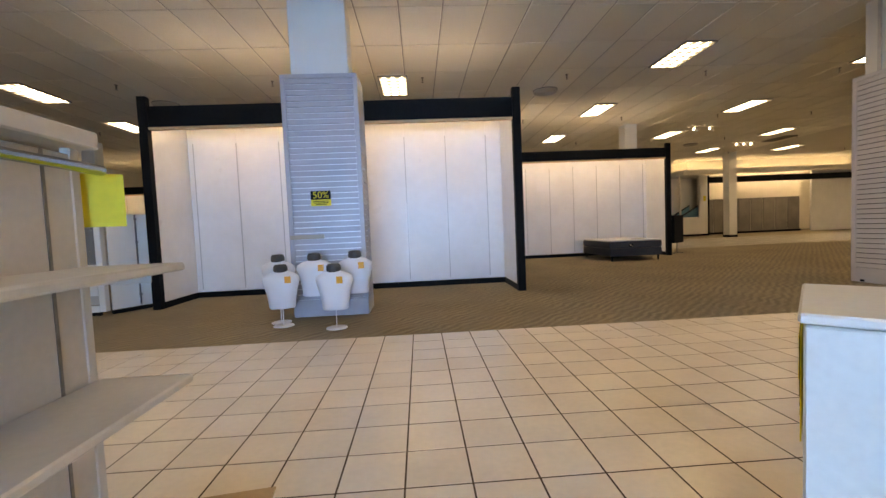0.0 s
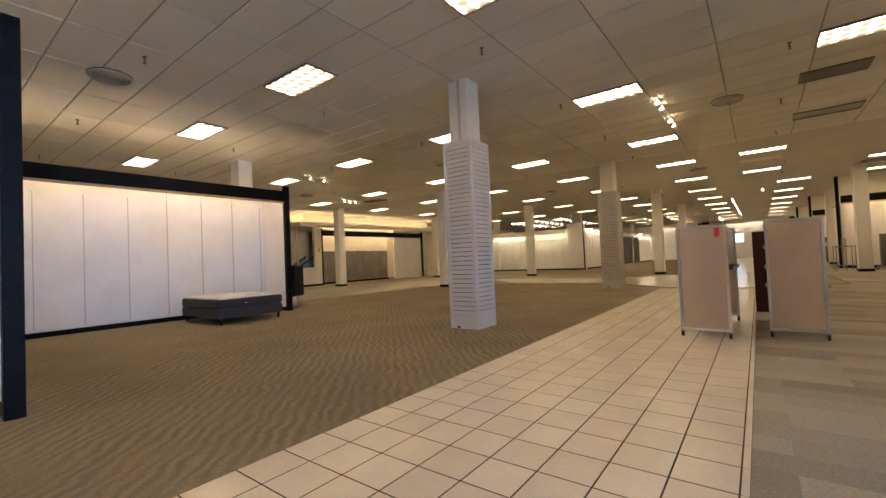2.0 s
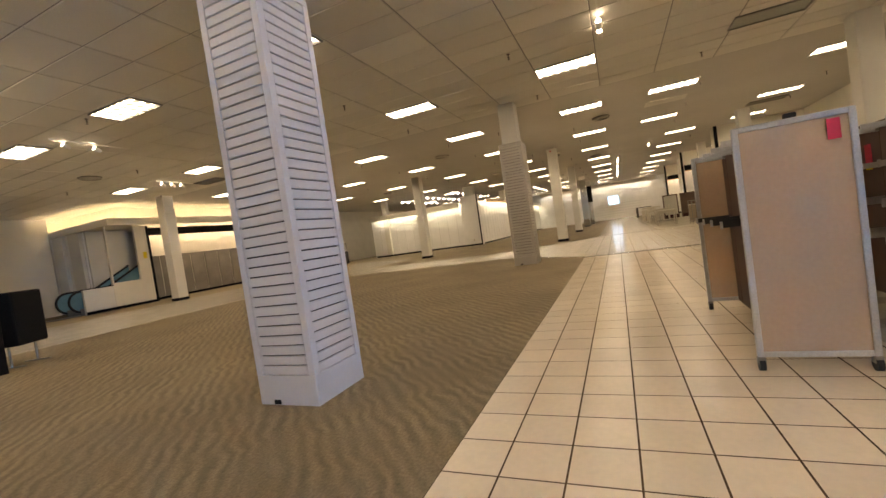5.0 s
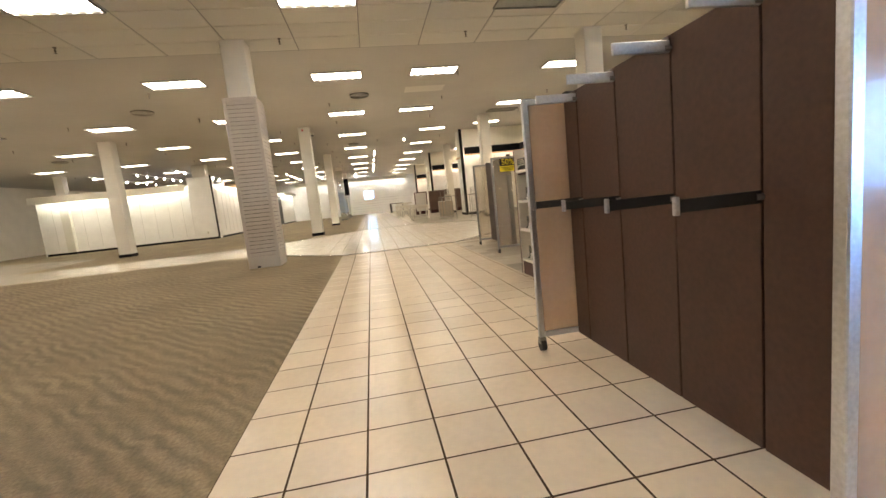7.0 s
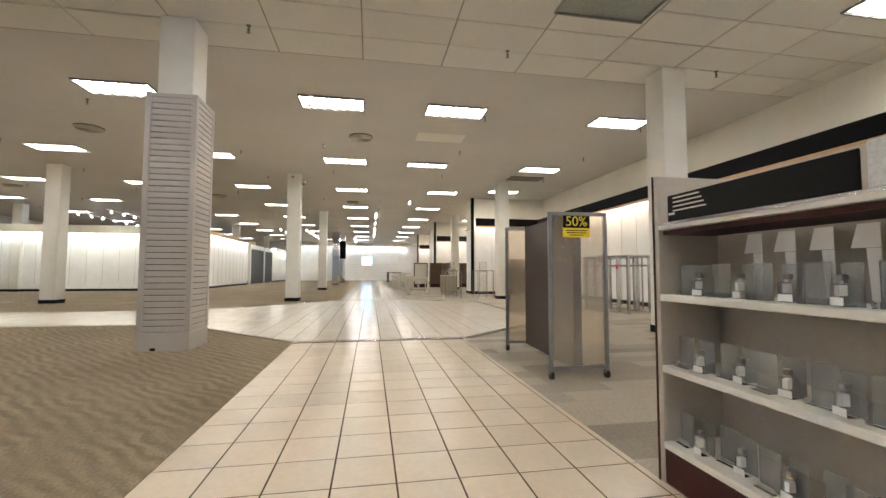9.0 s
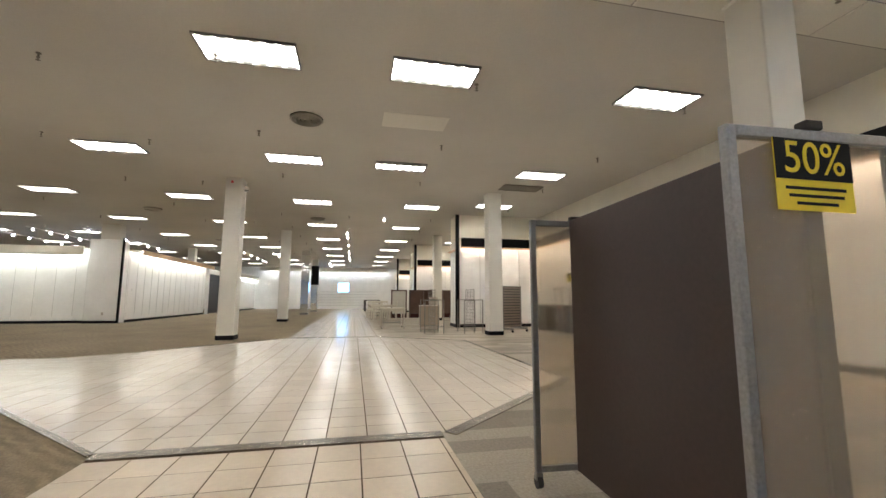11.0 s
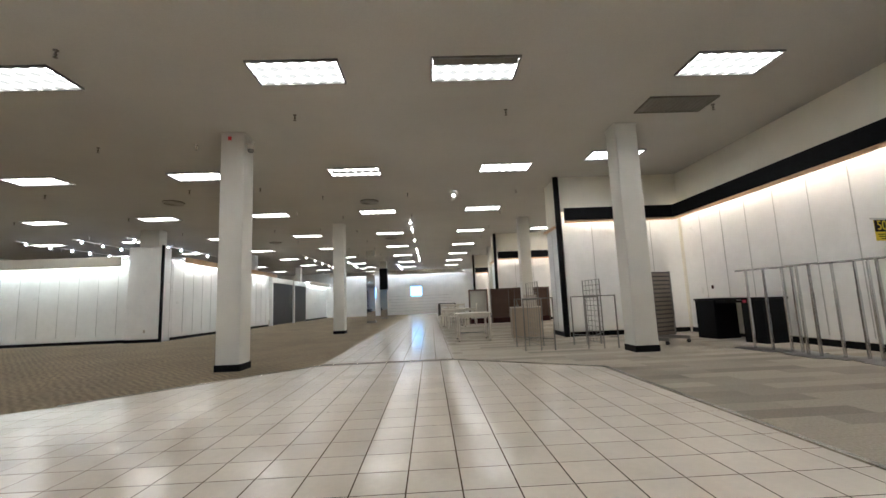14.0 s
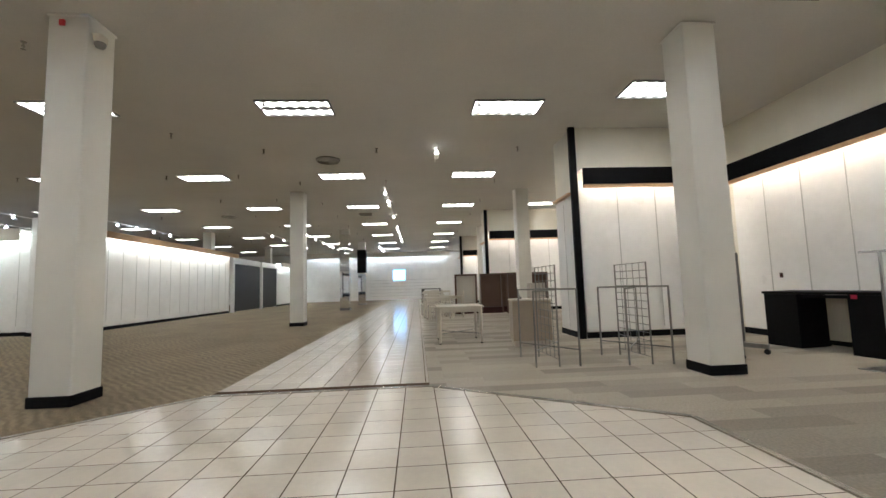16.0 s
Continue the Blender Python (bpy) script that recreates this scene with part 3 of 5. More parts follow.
for k in range(4):
    xa = -3.3 + 1.35 * k
    d = thing("door_%d" % (k + 1), pose(xa + 0.675, ENT - 0.1, 0), "glass entrance door in an aluminium frame", "door", "entrance doors", "structure")
    for a, b, c, e in ((-0.67, -0.60, 0.0, 2.88), (0.60, 0.67, 0.0, 2.88), (-0.6, 0.6, 0.0, 0.2), (-0.6, 0.6, 2.78, 2.88)):
        part("door_frame", box(a, -0.03, c, b, 0.03, e, bevel=0.004), M_ALU, d)
    pn = part("pane", box(-0.6, -0.004, 0.2, 0.6, 0.004, 2.78), M_CLEAR, d)
    pn.visible_shadow = False

# far end wall with its window
EX = 60.0
for nm, ya, yb, za, zb in (("low", Y0, Y1, 0, 1.75), ("high", Y0, Y1, 2.9, CEIL), ("south", Y0, 3.15, 1.75, 2.9), ("north", 4.45, Y1, 1.75, 2.9)):
    solid("wall_east_" + nm, box(EX, ya, za, EX + 0.2, yb, zb), M_WALL, "white end wall of the store", "wall")
win = thing("window_1", pose(EX + 0.1, 3.8, 2.325), "bright window in the far end wall", "window", "", "structure")
for a, b, c, e in ((-0.65, -0.58, -0.575, 0.575), (0.58, 0.65, -0.575, 0.575), (-0.58, 0.58, -0.575, -0.51), (-0.58, 0.58, 0.51, 0.575)):
    part("window_frame", box(-0.05, a, c, 0.05, b, e, bevel=0.004), M_COLUMN, win)
pn = part("pane", box(-0.004, -0.58, -0.51, 0.004, 0.58, 0.51), M_CLEAR, win)
pn.visible_shadow = False
solid("backdrop_daylight", box(EX + 1.2, 1.5, 0.5, EX + 1.22, 6.2, 4.2), M_DAYPANE, "bright daylight outside the end window", "backdrop")
for k in range(6):
    solid("trim_end_rail", box(EX - 0.03, 0.2, 0.35 + 0.3 * k, EX - 0.002, 6.6, 0.37 + 0.3 * k), M_STANDARD, "thin rail on the far white wall", "rail")

# Added fill: a tube behind a fascia, put in to brighten the end wall.
wash = solid("trim_end_wash", box(EX - 0.86, -1.0, 4.02, EX - 0.82, 12.4, CEIL - 0.004), M_PAINT, "pale fascia added to hide a fill tube", "fascia")
part("cove_tube", rod((EX - 0.62, -0.8, 4.36), (EX - 0.62, 12.2, 4.36), 0.02, seg=8), glowing("added_wash_tube", (0.86, 0.93, 1.0), 24), wash, "cool white tube")

# ---- columns ----


def plain_column(x, y, w=0.44, base=True, mat=None, label="white painted square column with a black base"):
    c = thing("column", pose(x, y, 0), label, "column", "columns", "structure")
    h = w / 2
    part("shaft", box(-h, -h, 0, h, h, CEIL, bevel=0.018, seg=2), mat or M_COLUMN, c)
    part("cap", box(-h - 0.012, -h - 0.012, CEIL - 0.035, h + 0.012, h + 0.012, CEIL - 0.003, bevel=0.004), mat or M_COLUMN, c)
    if base:
        part("base_trim", box(-h - 0.012, -h - 0.012, 0, h + 0.012, h + 0.012, 0.12, bevel=0.006), M_BLACK, c, "black base trim")
    return c


for x in (24.92 + 0.24, 34.3, ):
    plain_column(x, 6.06)
for x in (16.15, 25.2, 34.3, 43.4, 52.5):
    plain_column(x, -1.6)
for x in (7.15, 16.15, 25.15):
    plain_column(x, 14.2 if x < 10 else 13.4)
for x in (16.2, 25.2, 34.3):
    plain_column(x, 21.0)
for x in (43.4, 52.5):
    plain_column(x, 13.4)


def slat_column(x, y, wx, wy, top, upper_x, upper_y, groove, face, gap, label, channel=True):
    """A column clad in slatwall boards to head height and above, with the bare column over it."""
    c = thing("slatwall_column", pose(x, y, 0), label, "column", "columns", "structure")
    hx, hy = wx / 2, wy / 2
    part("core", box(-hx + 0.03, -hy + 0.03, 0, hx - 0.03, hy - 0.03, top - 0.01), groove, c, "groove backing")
    part("shaft", box(-upper_x / 2, -upper_y / 2, top, upper_x / 2, upper_y / 2, CEIL, bevel=0.012), M_COLUMN, c, "white upper column")
    if channel:
        part("channel", box(-upper_x / 2 - 0.02, -0.05, top, -upper_x / 2 - 0.001, 0.0, CEIL - 0.02), M_STANDARD, c)
    part("top_cap", box(-hx, -hy, top - 0.06, hx, hy, top, bevel=0.006), face, c)
    part("plinth", box(-hx, -hy, 0, hx, hy, 0.24, bevel=0.006), face, c)
    for sx in (-1, 1):
        for sy in (-1, 1):
            part("corner_strip", box(sx * hx, sy * hy, 0.24, sx * (hx - 0.065), sy * (hy - 0.065), top - 0.06, bevel=0.004), face, c)
    n = round((top - 0.3) / 0.079)
    p = (top - 0.06 - 0.24) / n
    mx = mesh_of("slat", box(-hx + 0.067, -0.012, gap, hx - 0.067, 0.012, p - gap, bevel=0.004), face)
    my = mesh_of("slat", box(-hy + 0.067, -0.012, gap, hy - 0.067, 0.012, p - gap, bevel=0.004), face)
    for i in range(n):
        z = 0.24 + i * p
        part("slat", mx, None, c, m=pose(0, -hy + 0.016, z))
        part("slat", mx, None, c, m=pose(0, hy - 0.016, z))
        part("slat", my, None, c, m=pose(-hx + 0.016, 0, z, 0, 0, 90))
        part("slat", my, None, c, m=pose(hx - 0.016, 0, z, 0, 0, 90))
    part("floor_socket", box(-hx - 0.012, 0.08, 0.012, -hx - 0.001, 0.14, 0.045), M_INK, c)
    return c


slat_column(-1.62, 6.1, 1.06, 0.62, 3.4, 0.80, 0.44, M_GROOVE_METAL, M_SLATGREY, 0.0065, "wide column clad in grey slatwall with bright metal grooves")
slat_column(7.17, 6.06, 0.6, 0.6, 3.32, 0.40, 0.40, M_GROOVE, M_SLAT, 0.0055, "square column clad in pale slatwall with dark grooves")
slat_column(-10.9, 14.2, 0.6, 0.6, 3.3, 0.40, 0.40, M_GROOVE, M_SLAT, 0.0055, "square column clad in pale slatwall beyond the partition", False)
slat_column(16.07, 5.99, 0.62, 0.62, 3.36, 0.44, 0.44, M_GROOVE, M_SLATTAUPE, 0.005, "square column clad in taupe slatwall beside the crossing", False)


def mirror_column(x, y, dark):
    c = thing("mirror_column", pose(x, y, 0), "column faced with mirrors" + (" under a black head" if dark else ""), "column", "", "structure")
    part("core", box(-0.25, -0.25, 0.1, 0.25, 0.25, CEIL), M_COLUMN, c)
    part("base_trim", box(-0.27, -0.27, 0, 0.27, 0.27, 0.12), M_STEEL, c)
    for s in (-1, 1):
        part("mirror", box(s * 0.252, -0.25, 0.12, s * 0.262, 0.25, 2.2 if dark else CEIL - 0.3), M_MIRROR, c)
        part("mirror", box(-0.25, s * 0.252, 0.12, 0.25, s * 0.262, 2.2 if dark else CEIL - 0.3), M_MIRROR, c)
    if dark:
        part("head", box(-0.3, -0.3, 2.25, 0.3, 0.3, 3.9, bevel=0.01), M_BLACK, c, "black head")


mirror_column(43.4, 6.06, False)
mirror_column(50.0, 6.0, True)

# ---- far left: white enclosure with spotlights beyond, dark doors ----
WX = 34.3
wl = solid("wall_enclosure_west", box(WX, 13.8, 0, WX + 0.15, 22.5, 3.3), M_WALL, "white panelled wall of the far enclosure", "wall")
wall_panels(wl, "y", WX, 14.3, 22.4, 0.12, 3.05, 0.762, -1, 0.3, 2.7, first=14.88)
part("baseboard", box(WX - 0.034, 13.8, 0, WX - 0.02, 22.4, 0.12), M_BLACK, wl)
part("top_board", box(WX - 0.66, 14.32, 3.30, WX - 0.02, 22.4, 3.34), M_PAINT, wl)
part("fascia_board", box(WX - 0.70, 14.32, 2.98, WX - 0.662, 22.4, 3.36, bevel=0.005), M_PAINT, wl, "cream fascia board")
part("cove_tube", rod((WX - 0.54, 14.4, 3.2), (WX - 0.54, 22.2, 3.2), 0.016, seg=8), M_COOLCOVE, wl, "cool white tube")
pil = solid("wall_enclosure_pilaster", box(WX - 0.35, 13.0, 0, WX + 0.3, 14.3, 3.75, bevel=0.05, seg=3), M_WALL, "white pilaster at the corner of the enclosure", "wall")
part("column_head", box(WX - 0.25, 13.2, 3.755, WX + 0.25, 13.95, CEIL - 0.003, bevel=0.012), M_COLUMN, pil)
part("post", box(WX - 0.37, 12.93, 0, WX - 0.27, 12.998, 3.8), M_BLACK, pil, "black corner post")
part("baseboard", box(WX - 0.37, 13.0, 0, WX - 0.352, 14.3, 0.12), M_BLACK, pil)
wn2 = solid("wall_enclosure_south", box(WX + 0.3, 13.0, 0, 45.0, 13.15, 3.3), M_WALL, "white panelled wall of the far enclosure", "wall")
wall_panels(wn2, "x", 13.0, WX + 0.4, 44.9, 0.12, 3.1, 0.75, -1, 0.3, 2.8, first=35.45)
part("baseboard", box(WX + 0.3, 12.966, 0, 44.9, 12.98, 0.12), M_BLACK, wn2)
# Overhanging board, fascia and tube added here to light the white panels.
part("top_board", box(WX + 0.3, 12.46, 3.32, 44.9, 12.98, 3.35), M_PAINT, wn2)
part("fascia_board", box(WX + 0.3, 12.42, 3.14, 44.9, 12.455, 3.36), M_WOODLEDGE, wn2, "pale wooden fascia")
part("cove_tube", rod((WX + 0.5, 12.56, 3.27), (44.7, 12.56, 3.27), 0.016, seg=8), M_COOLCOVE, wn2, "cool white tube")
for xa, hw in ((45.3, 2.0), (49.75, 1.45)):
    d = thing("dark_door", pose(xa + hw, 12.9, 0), "dark grey tall sliding panel", "door", "dark panels", "structure")
    part("leaf", box(-hw, -0.05, 0.05, hw, 0.05, 2.85, bevel=0.01), M_GREYDOOR, d)
    part("jamb", box(-hw - 0.2, -0.08, 0, -hw, 0.08, 3.05), M_WALL, d)
    part("head", box(-hw - 0.2, -0.08, 2.86, hw, 0.08, 3.2), M_WALL, d)
wf = solid("wall_enclosure_far", box(52.7, 12.9, 0, 59.8, 13.05, 3.3), M_WALL, "white wall beyond the dark panels", "wall")
# This lip, board and tube are added to brighten the far wall.
part("fascia_board", box(52.7, 12.52, 3.02, 59.8, 12.56, 3.34), M_PAINT, wf)
part("top_board", box(52.7, 12.565, 3.30, 59.8, 12.9, 3.33), M_PAINT, wf)
part("cove_tube", rod((52.9, 12.66, 3.2), (59.6, 12.66, 3.2), 0.018, seg=8), M_COOLCOVE, wf, "cool white tube")
part("baseboard", box(52.7, 12.87, 0, 59.8, 12.897, 0.12), M_BLACK, wf)
solid("wall_enclosure_north", box(27.0, 25.9, 0, 47.0, 26.05, CEIL), M_PAINT, "plain wall behind the enclosure", "wall")

# ---- far alcove with a lit soffit ----
AY = 23.6
SX = 15.1
soff = solid("wall_alcove_soffit", box(SX, AY - 0.5, 3.62, 27.7, Y1, 3.74), M_PAINT, "cream soffit with a warm cove over the alcove", "soffit")
part("lip", box(SX - 0.12, AY - 0.62, 3.56, 27.82, AY - 0.5, 3.86, bevel=0.01), M_PAINT, soff)
part("lip", box(SX - 0.12, AY - 0.5, 3.56, SX, Y1, 3.86, bevel=0.01), M_PAINT, soff)
part("upper_wall", box(SX + 0.8, AY + 0.3, 3.74, 27.7, AY + 0.4, CEIL), M_PAINT, soff)
part("upper_wall", box(SX + 0.7, AY + 0.3, 3.74, SX + 0.8, Y1, CEIL), M_PAINT, soff)
part("end_wall", box(27.7, AY - 0.5, 0, 27.82, AY + 0.4, 3.56), M_PAINT, soff)
part("cove_tube", rod((SX + 0.14, AY - 0.38, 3.80), (27.6, AY - 0.38, 3.80), 0.02, seg=8), M_ALCOVETUBE, soff, "warm fluorescent tube")
part("cove_tube", rod((SX + 0.12, AY - 0.3, 3.80), (SX + 0.12, Y1 - 0.2, 3.80), 0.02, seg=8), M_ALCOVETUBE, soff, "warm fluorescent tube")
part("back_wall", box(SX + 0.4, AY + 2.9, 0, 27.7, AY + 3.0, 3.62), M_PAINT, soff)
solid("wall_far_back", box(2.0, AY + 3.9, 0, SX - 0.13, AY + 4.0, CEIL), M_PAINT, "plain cream wall beyond the escalator", "wall")
alc = solid("wall_alcove", box(16.9, AY + 0.9, 0, 23.5, AY + 1.0, 3.62), M_PAINT, "alcove wall with grey fabric below and cream above", "wall")
for i in range(8):
    part("fabric_panel", box(17.05 + 0.8 * i, AY + 0.86, 0.12, 17.05 + 0.8 * i + 0.77, AY + 0.898, 2.15, bevel=0.008), M_GREYFAB, alc, "grey fabric panel")
part("baseboard", box(16.9, AY + 0.84, 0, 23.5, AY + 0.858, 0.12), M_BLACK, alc)
part("fascia", box(17.0, AY + 0.0, 3.1, 26.6, AY + 0.08, 3.45), M_BLACK, alc, "black fascia")
part("cove_tube", rod((17.1, AY + 0.35, 3.25), (26.4, AY + 0.35, 3.25), 0.016, seg=8), M_WARM, alc, "warm fluorescent tube")
part("post", box(16.78, AY - 0.05, 0, 16.92, AY + 0.1, 3.56), M_BLACK, alc, "black post")
part("post", box(26.5, AY - 0.05, 0, 26.62, AY + 0.1, 3.56), M_BLACK, alc, "black post")
solid("wall_alcove_white", box(23.5, AY + 0.15, 0, 26.5, AY + 0.25, 3.62), M_WALL, "white end wall of the alcove", "wall")
front = solid("wall_escalator_front", box(16.26, AY - 0.1, 0, 16.77, AY + 0.02, 3.56), M_PAINT, "cream wall with a tall opening onto the escalator", "wall")
part("lower_wall", box(SX, AY - 0.1, 0, 16.26, AY + 0.02, 1.12), M_PAINT, front)
part("jamb", box(SX, AY - 0.1, 1.12, SX + 0.06, AY + 0.02, 3.56), M_PAINT, front)
part("sill", box(SX + 0.06, AY - 0.11, 1.12, 16.26, AY + 0.03, 1.135), M_COLUMN, front)
part("inner_wall", box(SX + 0.1, AY + 1.5, 0.0, 16.9, AY + 1.6, 3.56), M_COLUMN, front, "grey inner wall")
part("baseboard", box(SX, AY - 0.122, 0, 16.77, AY - 0.102, 0.12), M_BLACK, front)
part("notice", box(16.5, AY - 0.112, 2.05, 16.66, AY - 0.104, 2.35), M_YELLOW, front, "yellow notice")
side_w = solid("wall_escalator_side", box(SX + 0.08, AY + 1.7, 0.0, SX + 0.2, Y1, 3.56), M_WALL, "pale side wall with shallow pilasters", "wall")
for ya, yb in ((AY + 1.75, AY + 2.6), (AY + 3.1, AY + 3.85)):
    part("pilaster", box(SX - 0.06, ya, 0.0, SX + 0.078, yb, 3.54, bevel=0.01), M_COLUMN, side_w)
low = solid("wall_alcove_low", box(14.0, AY - 0.1, 0, SX - 0.004, AY + 0.02, 1.02), M_COLUMN, "low white wall beside the escalator landing", "wall")
part("baseboard", box(14.0, AY - 0.122, 0, SX - 0.004, AY - 0.102, 0.12), M_BLACK, low)
part("coping", box(13.98, AY - 0.13, 1.022, SX - 0.004, AY + 0.05, 1.06, bevel=0.005), M_BLACK, low, "black coping")


def escalator():
    """Level landing and a first rise at thirty degrees, with a glazed balustrade and a black handrail looping round its newel."""
    e = thing("escalator", pose(13.65, AY + 0.35, 0), "escalator with blue-grey glazed balustrades and black handrails", "escalator")
    rise = math.tan(radians(30))
    for y in (0.0, 0.95):
        line = [(0.45 + 0.42 * math.cos(a), 0.57 + 0.42 * math.sin(a)) for a in [radians(270 - 15 * k) for k in range(13)]]
        line += [(1.45, 0.99), (2.95, 0.99 + 1.5 * rise)]
        cu = bpy.data.curves.new("handrail", "CURVE")
        cu.dimensions, cu.bevel_depth, cu.bevel_resolution = "3D", 0.045, 2
        sp = cu.splines.new("POLY")
        sp.points.add(len(line) - 1)
        for p, (x, z) in zip(sp.points, line):
            p.co = (x, y, z, 1)
        tmp = bpy.data.objects.new("handrail", cu)
        scene.collection.objects.link(tmp)
        me = bpy.data.meshes.new_from_object(tmp.evaluated_get(bpy.context.evaluated_depsgraph_get()))
        bpy.data.objects.remove(tmp)
        me.materials.clear()
        me.materials.append(M_RUBBER)
        part("handrail", me, None, e, "black rubber handrail")
        bm = bmesh.new()
        ring = line + [(2.95, 0.3 + 1.5 * rise), (1.45, 0.3), (0.45, 0.16)]
        a = [bm.verts.new((x, y - 0.008, z)) for x, z in ring]
        b = [bm.verts.new((x, y + 0.008, z)) for x, z in ring]
        bm.faces.new(a)
        bm.faces.new(b[::-1])
        for i in range(len(ring)):
            j = (i + 1) % len(ring)
            bm.faces.new((a[i], b[i], b[j], a[j]))
        part("balustrade", bm, M_BLUE, e, "blue-grey glazed balustrade")
        part("skirt", box(0.35, y - 0.05, 0.0, 1.5, y + 0.05, 0.28, bevel=0.01), M_STEEL, e)
    part("landing_plate", box(-0.5, 0.06, 0.0, 1.4, 0.89, 0.012), M_STEEL, e)
    for k in range(5):
        part("step", box(1.42 + 0.3 * k, 0.06, 0.0, 1.72 + 0.3 * k, 0.89, 0.17 * (k + 1), bevel=0.005), M_STEEL, e)


escalator()

# ---- ceiling fixtures ----


def troffer(lit=True):
    t = thing("ceiling_light", pose(0, 0, CEIL), "recessed troffer with a glowing prismatic lens" if lit else "unlit recessed troffer with a dull lens", "ceiling light", "troffers")
    hx, hy = 0.315, 0.64
    for a, b, c, d in ((-hx, -hx + 0.026, -hy, hy), (hx - 0.026, hx, -hy, hy), (-hx + 0.026, hx - 0.026, -hy, -hy + 0.026), (-hx + 0.026, hx - 0.026, hy - 0.026, hy)):
        part("frame", box(a, c, -0.034, b, d, 0.0, bevel=0.003), M_STEEL, t)
    part("lens", box(-hx + 0.026, -hy + 0.026, -0.009, hx - 0.026, hy - 0.026, -0.003), M_LENS if lit else M_DIMLENS, t)
    return t


LX = [-8.5, -3.85, 0.5, 5.10, 9.69, 14.28, 18.44, 22.92, 27.5, 32.15, 36.8, 41.4, 46.0, 50.6, 55.2]
LY = [4.195, 8.08, 12.0, 15.95, 20.0]
first = troffer()
first.matrix_world = pose(LX[3], LY[0], CEIL)
spots = [(x, y) for x in LX for y in LY if x > 3 and not (x == LX[3] and y == LY[0])]
# The last two are unseen, added overhead at the start for light.
spots += [(-0.74, 9.5), (-8.5, 9.4), (-8.5, 12.4), (0.5, 4.195), (-3.85, 4.195)]
# Unseen troffers, added over the entrance and right side as fill light.
spots += [(-8.5, 0.35), (-8.5, 4.195), (-3.85, 0.35), (0.5, 0.35), (5.1, 0.35), (9.69, -3.2)]
spots += [(18.44, 1.63), (22.92, 1.63), (9.69, 0.35)]
spots += [(x, 0.35) for x in LX[8:]]
spots += [(13.9, -3.33), (18.44, -2.19), (22.92, -2.19), (26.8, -2.19)] + [(x, -3.2) for x in LX[10:]]
for x, y in spots:
    if not (abs(y - 8.08) < 0.1 and x < 3):
        copy_thing(first, pose(x, y, CEIL))

# two fittings with a dark gap where a tube is out or the lens has slipped
for x, y, a, b in ((27.5, 4.195, -0.05, 0.05), (22.92, 1.63, -0.29, -0.12)):
    gp0 = thing("slipped_louvre", pose(x, y, CEIL), "dark bare gap across a glowing ceiling troffer", "louvre", "dark gaps")
    part("gap", box(a, -0.61, -0.018, b, 0.61, -0.010), M_VENT, gp0)
dull = troffer(False)
dull.matrix_world = pose(14.56, 0.40, CEIL)


hatch = thing("ceiling_hatch", pose(20.22, 1.66, CEIL), "flush pale access hatch in the ceiling", "hatch")
part("door", box(-0.32, -0.61, -0.006, 0.32, 0.61, -0.002), M_CEIL, hatch)


def round_vent(x, y):
    v = thing("ceiling_vent", pose(x, y, CEIL), "round ceiling diffuser with concentric dark rings", "vent", "round vents")
    part("backing", rod((0, 0, -0.012), (0, 0, -0.002), 0.30, seg=28), M_VENTDARK, v)
    for r in (0.29, 0.22, 0.15, 0.08):
        bm = lathe([(r, -0.012), (r + 0.012, -0.03), (r - 0.022, -0.055), (r - 0.03, -0.05), (r - 0.012, -0.02)], 28)
        part("ring", bm, M_VENTRING, v, smooth=True)


for x, y in ((2.95, 10.12), (-6.3, 10.4), (11.85, 2.27), (20.5, 3.67), (20.95, 10.06), (29.95, 10.18), (30.6, 4.28), (11.9, 10.1), (12.15, 18.2), (38.5, 4.3), (38.5, 10.2), (46.5, 4.3), (29.0, 17.5)):
    round_vent(x, y)


def grille(x, y, sx, sy):
    v = thing("return_grille", pose(x, y, CEIL), "dark rectangular return-air grille in the ceiling", "vent", "return grilles")
    part("backing", box(-sx, -sy, -0.012, sx, sy, -0.002), M_VENT, v)
    for a, b, c, d in ((-sx, -sx + 0.025, -sy, sy), (sx - 0.025, sx, -sy, sy), (-sx + 0.025, sx - 0.025, -sy, -sy + 0.025), (-sx + 0.025, sx - 0.025, sy - 0.025, sy)):
        part("frame", box(a, c, -0.03, b, d, -0.013), M_VENT, v)
    n = 14
    sl = mesh_of("slat", box(-sx + 0.03, -0.012, -0.026, sx - 0.03, 0.012, -0.022), M_VENT)
    for i in range(n):
        part("slat", sl, None, v, m=pose(0, -sy + 0.05 + (2 * sy - 0.1) * i / (n - 1), 0, 25))


grille(24.22, -2.17, 0.3, 0.62)
grille(15.75, 17.5, 0.3, 0.62)
grille(11.5, 0.6, 0.3, 0.5)

SPR = mesh_of("sprinkler_body", lathe([(0.032, 0.0), (0.032, -0.012), (0.012, -0.016), (0.012, -0.05), (0.02, -0.055), (0.02, -0.075), (0.006, -0.08), (0.006, -0.1), (0.028, -0.102), (0.028, -0.106)], 10), M_VENT, True)
heads = [(-9.7 + 3.2 * i, y) for i in range(9) for y in (-2.4, 1.33, 5.11, 9.03, 12.93, 16.8, 20.7)]
heads += [(x, y) for x in (18.62, 21.3, 24.27, 27.2) for y in (-2.9, 0.92, 4.67)]
heads += [(19.1 + 3.2 * i, y) for i in range(12) for y in (7.05, 9.0, 12.9, 16.8, 20.7)]
heads += [(29.75 + 3.0 * i, y) for i in range(10) for y in (-0.4, 2.98, 5.58)]
